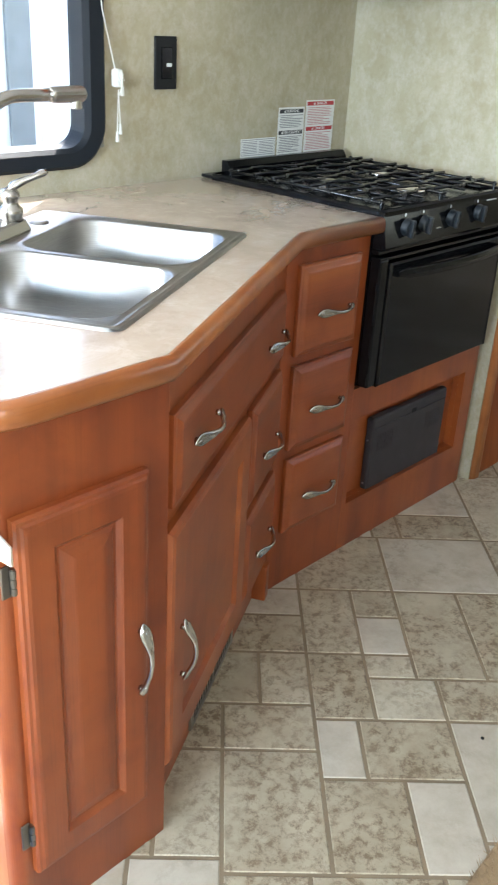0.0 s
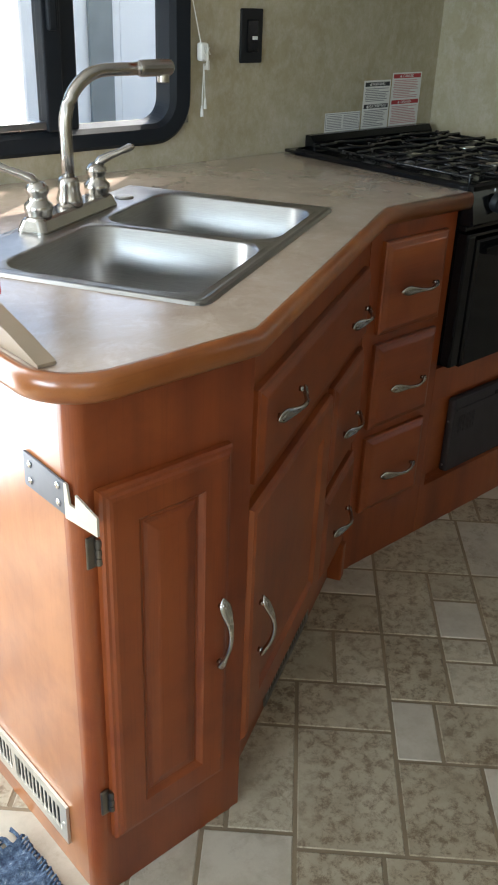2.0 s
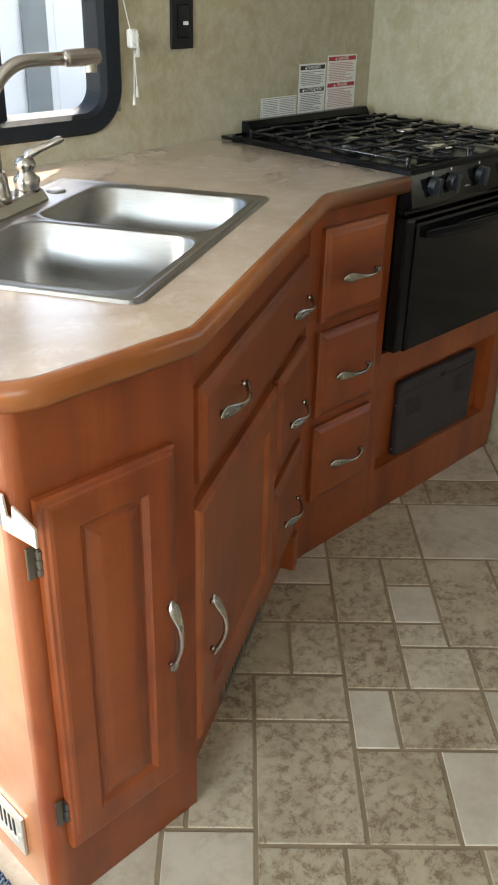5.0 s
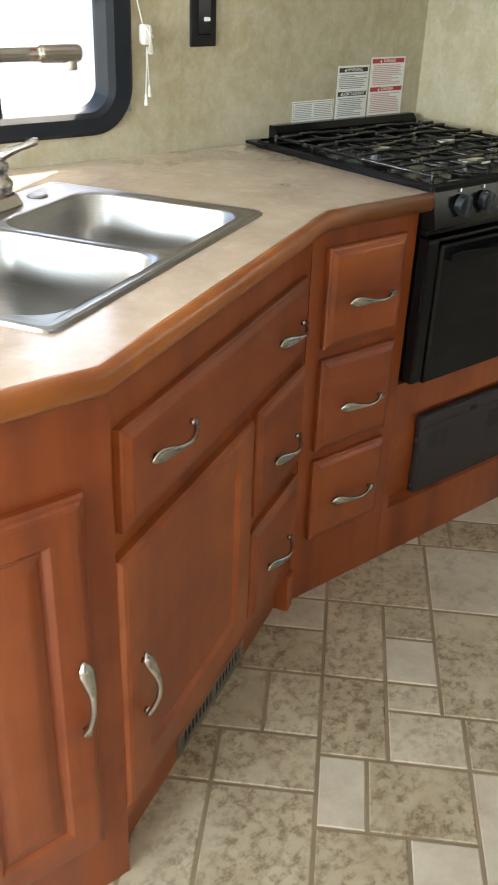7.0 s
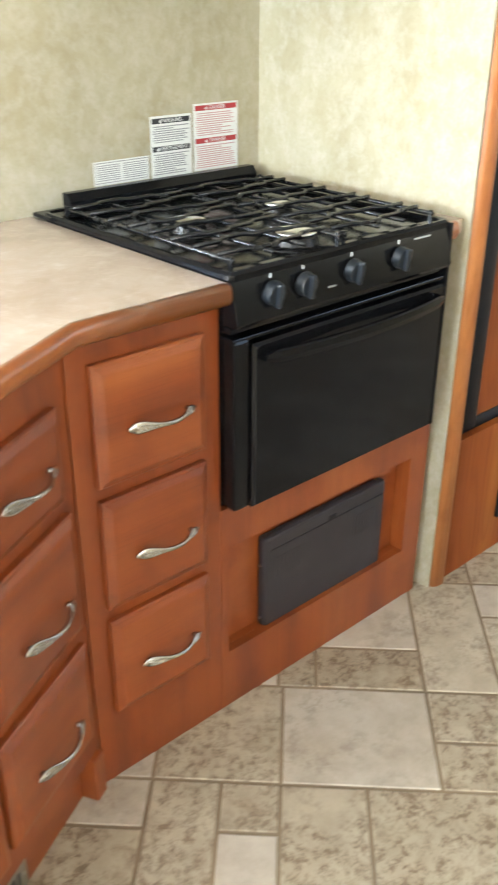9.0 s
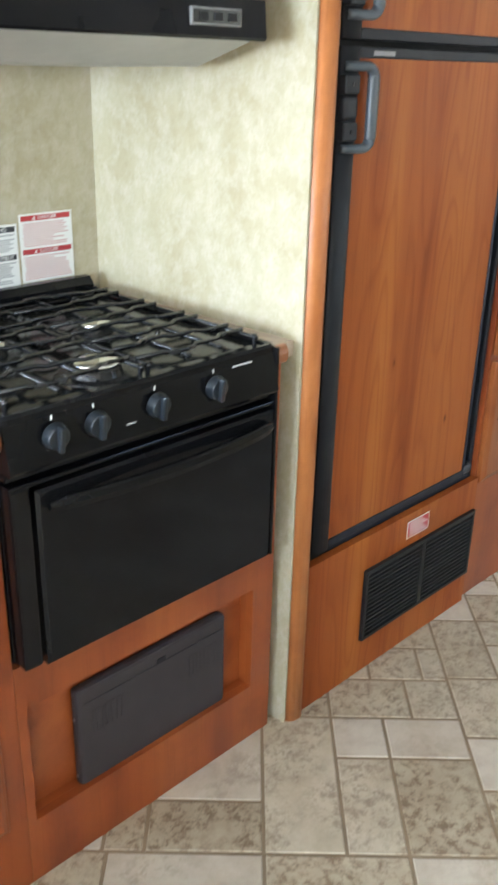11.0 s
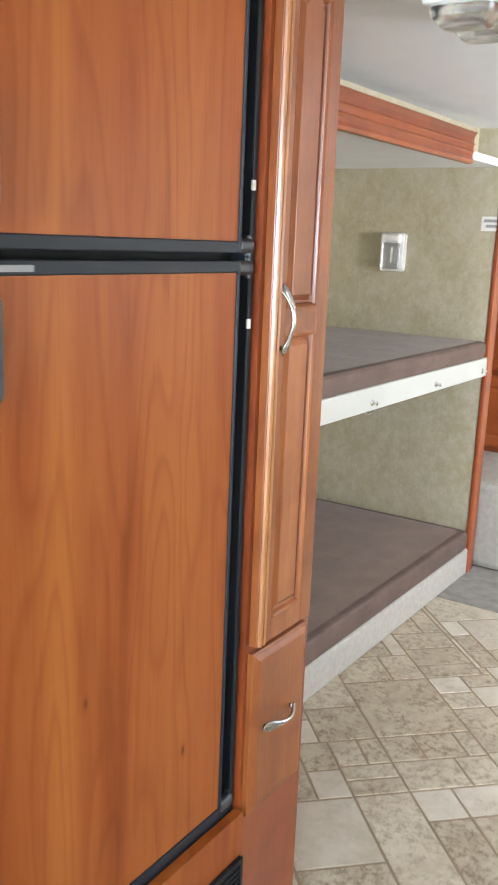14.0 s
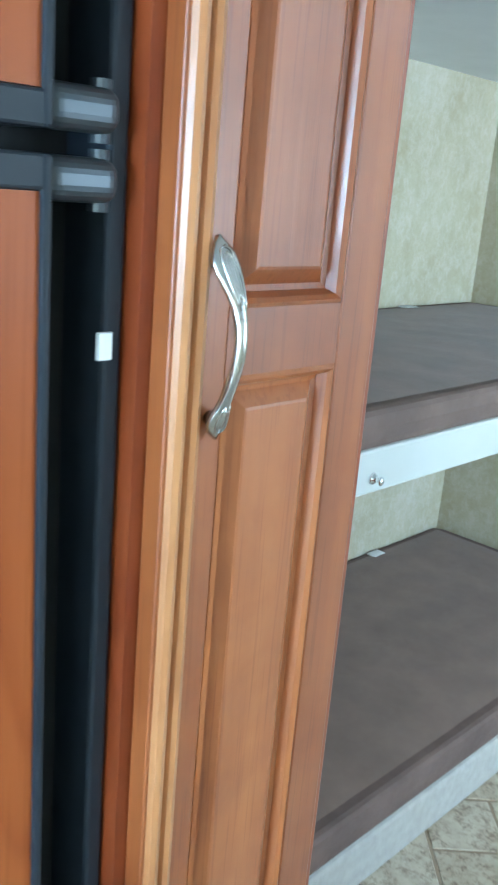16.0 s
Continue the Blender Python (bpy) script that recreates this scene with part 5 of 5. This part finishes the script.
for s in (-0.062, 0.062):
    part("lens", loft([rrect(s - 0.055 + i, s + 0.055 - i, -0.07 + i, 0.07 - i, 0.03 - i * 0.4, z, 5) for i, z in ((0, -0.022), (0.004, -0.040), (0.018, -0.055), (0.03, -0.058))]), LENS, cl, "clear ribbed lens")
    part("reflector", box(s - 0.045, s + 0.045, -0.060, 0.060, -0.0215, -0.0185), WHITE, cl, "white reflector")
part("switch", box(-0.006, 0.006, -0.0935, -0.085, -0.016, -0.006, 0.002), WHITE, cl)
single("ceiling_vent", box(5.0, 5.9, 1.20, 1.27, ZCEIL - 0.010, ZCEIL - 0.0005, 0.003), WHITE, "long white ceiling trim strip", "vent")

# the hall beyond the bunks
single("carpet", box(5.30, 7.1, -1.15, 2.3, 0.0, 0.008), CARPET, "grey beige carpet beyond the tiled floor", "carpet", kind="structure")
stp = single("carpet_step", box(5.74, 7.09, 1.30, 2.29, 0.008, 0.42, 0.03), SHAG, "pale carpeted step beyond the bunks", "step", kind="structure")
wd = thing("wardrobe", pose(6.35, 2.25, 0.421, 0, 0, -90), "cherry wood wardrobe with panel doors on the carpeted step", "wardrobe")
part("body", box(-0.02, 0.62, 0.021, 0.6, 0.0, ZCEIL - 0.425), WOOD_V, wd)
for z0, z1 in ((0.03, 0.40), (0.43, 1.48)):
    part("door", slab(0.52, z1 - z0, DOOR_EDGE), WOOD_V, wd, m=pose(0.04, 0.0208, z0))

# what shows outside the window
out = thing("fence", pose(0, 0, -0.70), "white panelled fence with a grey post outside the window", "fence")
for i in range(9):
    part("panel", box(4.95 + i * 1.2, 6.148 + i * 1.2, 9.0, 9.06, 0.05, 3.2, 0.008), SIDING, out)
part("post", box(5.72, 6.02, 8.94, 8.995, 0.0, 3.3, 0.01), GREYSTR, out, "grey post")
part("kerb", box(4.9, 16.0, 8.90, 9.10, 0.0, 0.049), GREYSTR, out)

# ---- tiled floor ----
SQ = math.sqrt(0.5)
FLOOR = thing("floor", pose(-0.0007, 0.0106, 0, 0, 0, -45), "stone-look tile floor in mixed rectangles with brown grout", "floor", kind="structure")
# rows of u0, u1, v0, v1 along the two diagonal tile directions, in centimetres
LAY = ("51 81 191 217;58 81 217 230;50 58 217 230;58 81 230 256;27 51 191 217;27 40 166 191;40 51 180 191;40 51 166 180;51 67 158 191;67 96 158 191;"
       "40 51 158 166;40 55 145 158;27 40 145 166;16 27 149 166;0 16 149 166;8 27 166 180;-4 27 180 191;8 27 136 149;-4 8 136 149;8 27 108 136;"
       "27 36 129 145;36 55 129 145;55 80 115 145;55 78 145 158;27 43 108 129;43 55 108 129;-4 8 111 136;81 97 217 256;97 109 217 243;97 109 243 256;"
       "109 127 243 256;109 127 217 243;81 109 203 217;81 109 191 203;109 127 203 217;97 116 256 270;81 97 256 263;90 97 270 283;81 90 270 283;97 108 270 283;"
       "108 121 270 283;97 114 256 270;97 127 283 317;-8 8 92 108;8 23 88 108;23 46 86 108;81 97 263 270;79 97 283 302;97 115 317 335;115 127 317 335;"
       "127 148 317 326")
PALE = (0, 3, 7, 16, 20, 22, 25, 29, 30, 34, 43)
tiles, kind_of, S, CELL = [], {}, (1.0, 1.05), 0.01
U0, V0, NU, NV = -3.2, -3.0, 880, 1000
free = np.ones((NU, NV), bool)


def put(u0, u1, v0, v1, pale):
    i0, i1, j0, j1 = (max(0, round(a)) for a in ((u0 - U0) / CELL, (u1 - U0) / CELL, (v0 - V0) / CELL, (v1 - V0) / CELL))
    if i1 - i0 > 2 and j1 - j0 > 2 and i1 <= NU and j1 <= NV and free[i0:i1, j0:j1].all():
        free[i0:i1, j0:j1] = False
        tiles.append((U0 + i0 * CELL, U0 + i1 * CELL, V0 + j0 * CELL, V0 + j1 * CELL))
        kind_of[tiles[-1]] = pale


def inside(u, v):
    x, y = (u + v) * SQ, (v - u) * SQ
    return -2.3 < x < 5.45 and -1.2 < y < 1.84


for k in (0, 1, 2, -1, -2):
    for nr, row in enumerate(LAY.split(";")):
        a, b, c, d = (float(q) / 100 for q in row.split())
        put(a + k * S[0], b + k * S[0], c + k * S[1], d + k * S[1], nr in PALE)
rt = random.Random(11)
for j in range(0, NV, 1):
    i = 0
    while i < NU:
        if not free[i, j]:
            i += 1
            continue
        u, v = U0 + i * CELL, V0 + j * CELL
        w, h = rt.choice(((13, 13), (24, 13), (13, 24), (24, 24), (16, 24), (30, 24), (12, 10), (20, 13)))
        a = 0
        while a < w + 5 and i + a < NU and free[i + a, j]:
            a += 1
        w = a if a <= w + 4 else w
        b = 0
        while b < h + 5 and j + b < NV and free[i:i + w, j + b].all():
            b += 1
        h = b if b <= h + 4 else h
        free[i:i + w, j:j + h] = False
        if inside(u + w * CELL / 2, v + h * CELL / 2):
            tiles.append((u, u + w * CELL, v, v + h * CELL))
            kind_of[tiles[-1]] = rt.random() < 0.3
        i += w
# narrow leftovers join the tiles beside them
cells = {tuple(round(q / CELL) for q in t): kind_of[t] for t in tiles}
for c in sorted(cells):
    if c not in cells:
        continue
    for ax in (0, 2):
        if c[ax + 1] - c[ax] > 5 or c not in cells:
            continue
        o = 2 - ax
        for lo in (True, False):
            side = [q for q in cells if (q[ax + 1] == c[ax] if lo else q[ax] == c[ax + 1]) and q[o] < c[o + 1] and q[o + 1] > c[o]]
            if side and all(q[o] >= c[o] and q[o + 1] <= c[o + 1] for q in side) and sum(q[o + 1] - q[o] for q in side) == c[o + 1] - c[o]:
                del cells[c]
                for q in side:
                    n = list(q)
                    n[ax + 1 if lo else ax] = c[ax + 1] if lo else c[ax]
                    cells[tuple(n)] = cells.pop(q)
                break
        if c not in cells:
            break
tiles = [tuple(q * CELL for q in c) for c in cells]
kind_of = {tuple(q * CELL for q in c): k for c, k in cells.items()}
part("grout_bed", box(-2.3, 7.15, -1.2, 2.45, -0.06, 0.0), GROUT, FLOOR, m=pose(0, 0, 0, 0, 0, 45))
G = 0.0037


def tile_bm(u0, u1, v0, v1, bm):
    a, b, c, d = u0 + G, u1 - G, v0 + G, v1 - G
    low = [bm.verts.new(p) for p in ((a, c, 0.0), (b, c, 0.0), (b, d, 0.0), (a, d, 0.0))]
    e = 0.002
    up = [bm.verts.new(p) for p in ((a + e, c + e, 0.0016), (b - e, c + e, 0.0016), (b - e, d - e, 0.0016), (a + e, d - e, 0.0016))]
    bm.faces.new(up)
    for i in range(4):
        k = (i + 1) % 4
        bm.faces.new((low[i], low[k], up[k], up[i]))


def place(t):
    u, v = (t[0] + t[1]) / 2, (t[2] + t[3]) / 2
    return (u + v) * SQ, (v - u) * SQ


def near(t):
    x, y = place(t)
    return 0.3 < x < 4.9 and 0.35 < y < 1.75


tiles = [t for t in tiles if inside((t[0] + t[1]) / 2, (t[2] + t[3]) / 2)]
close = sorted([t for t in tiles if near(t)], key=lambda t: abs(place(t)[1] - 0.95) + 0.3 * abs(place(t)[0] - 2.2))[:290]
chosen = set(close)
for pale in (False, True):
    rest = bmesh.new()
    for t in tiles:
        if t not in chosen and kind_of[t] == pale:
            tile_bm(*t, rest)
    tagged(part("far_tiles", rest, TILE_L if pale else TILE, FLOOR, "stone-look floor tiles"), kind="stuff")
for t in close:
    bm = bmesh.new()
    tile_bm(*t, bm)
    part("tile", bm, TILE_L if kind_of[t] else TILE, FLOOR)
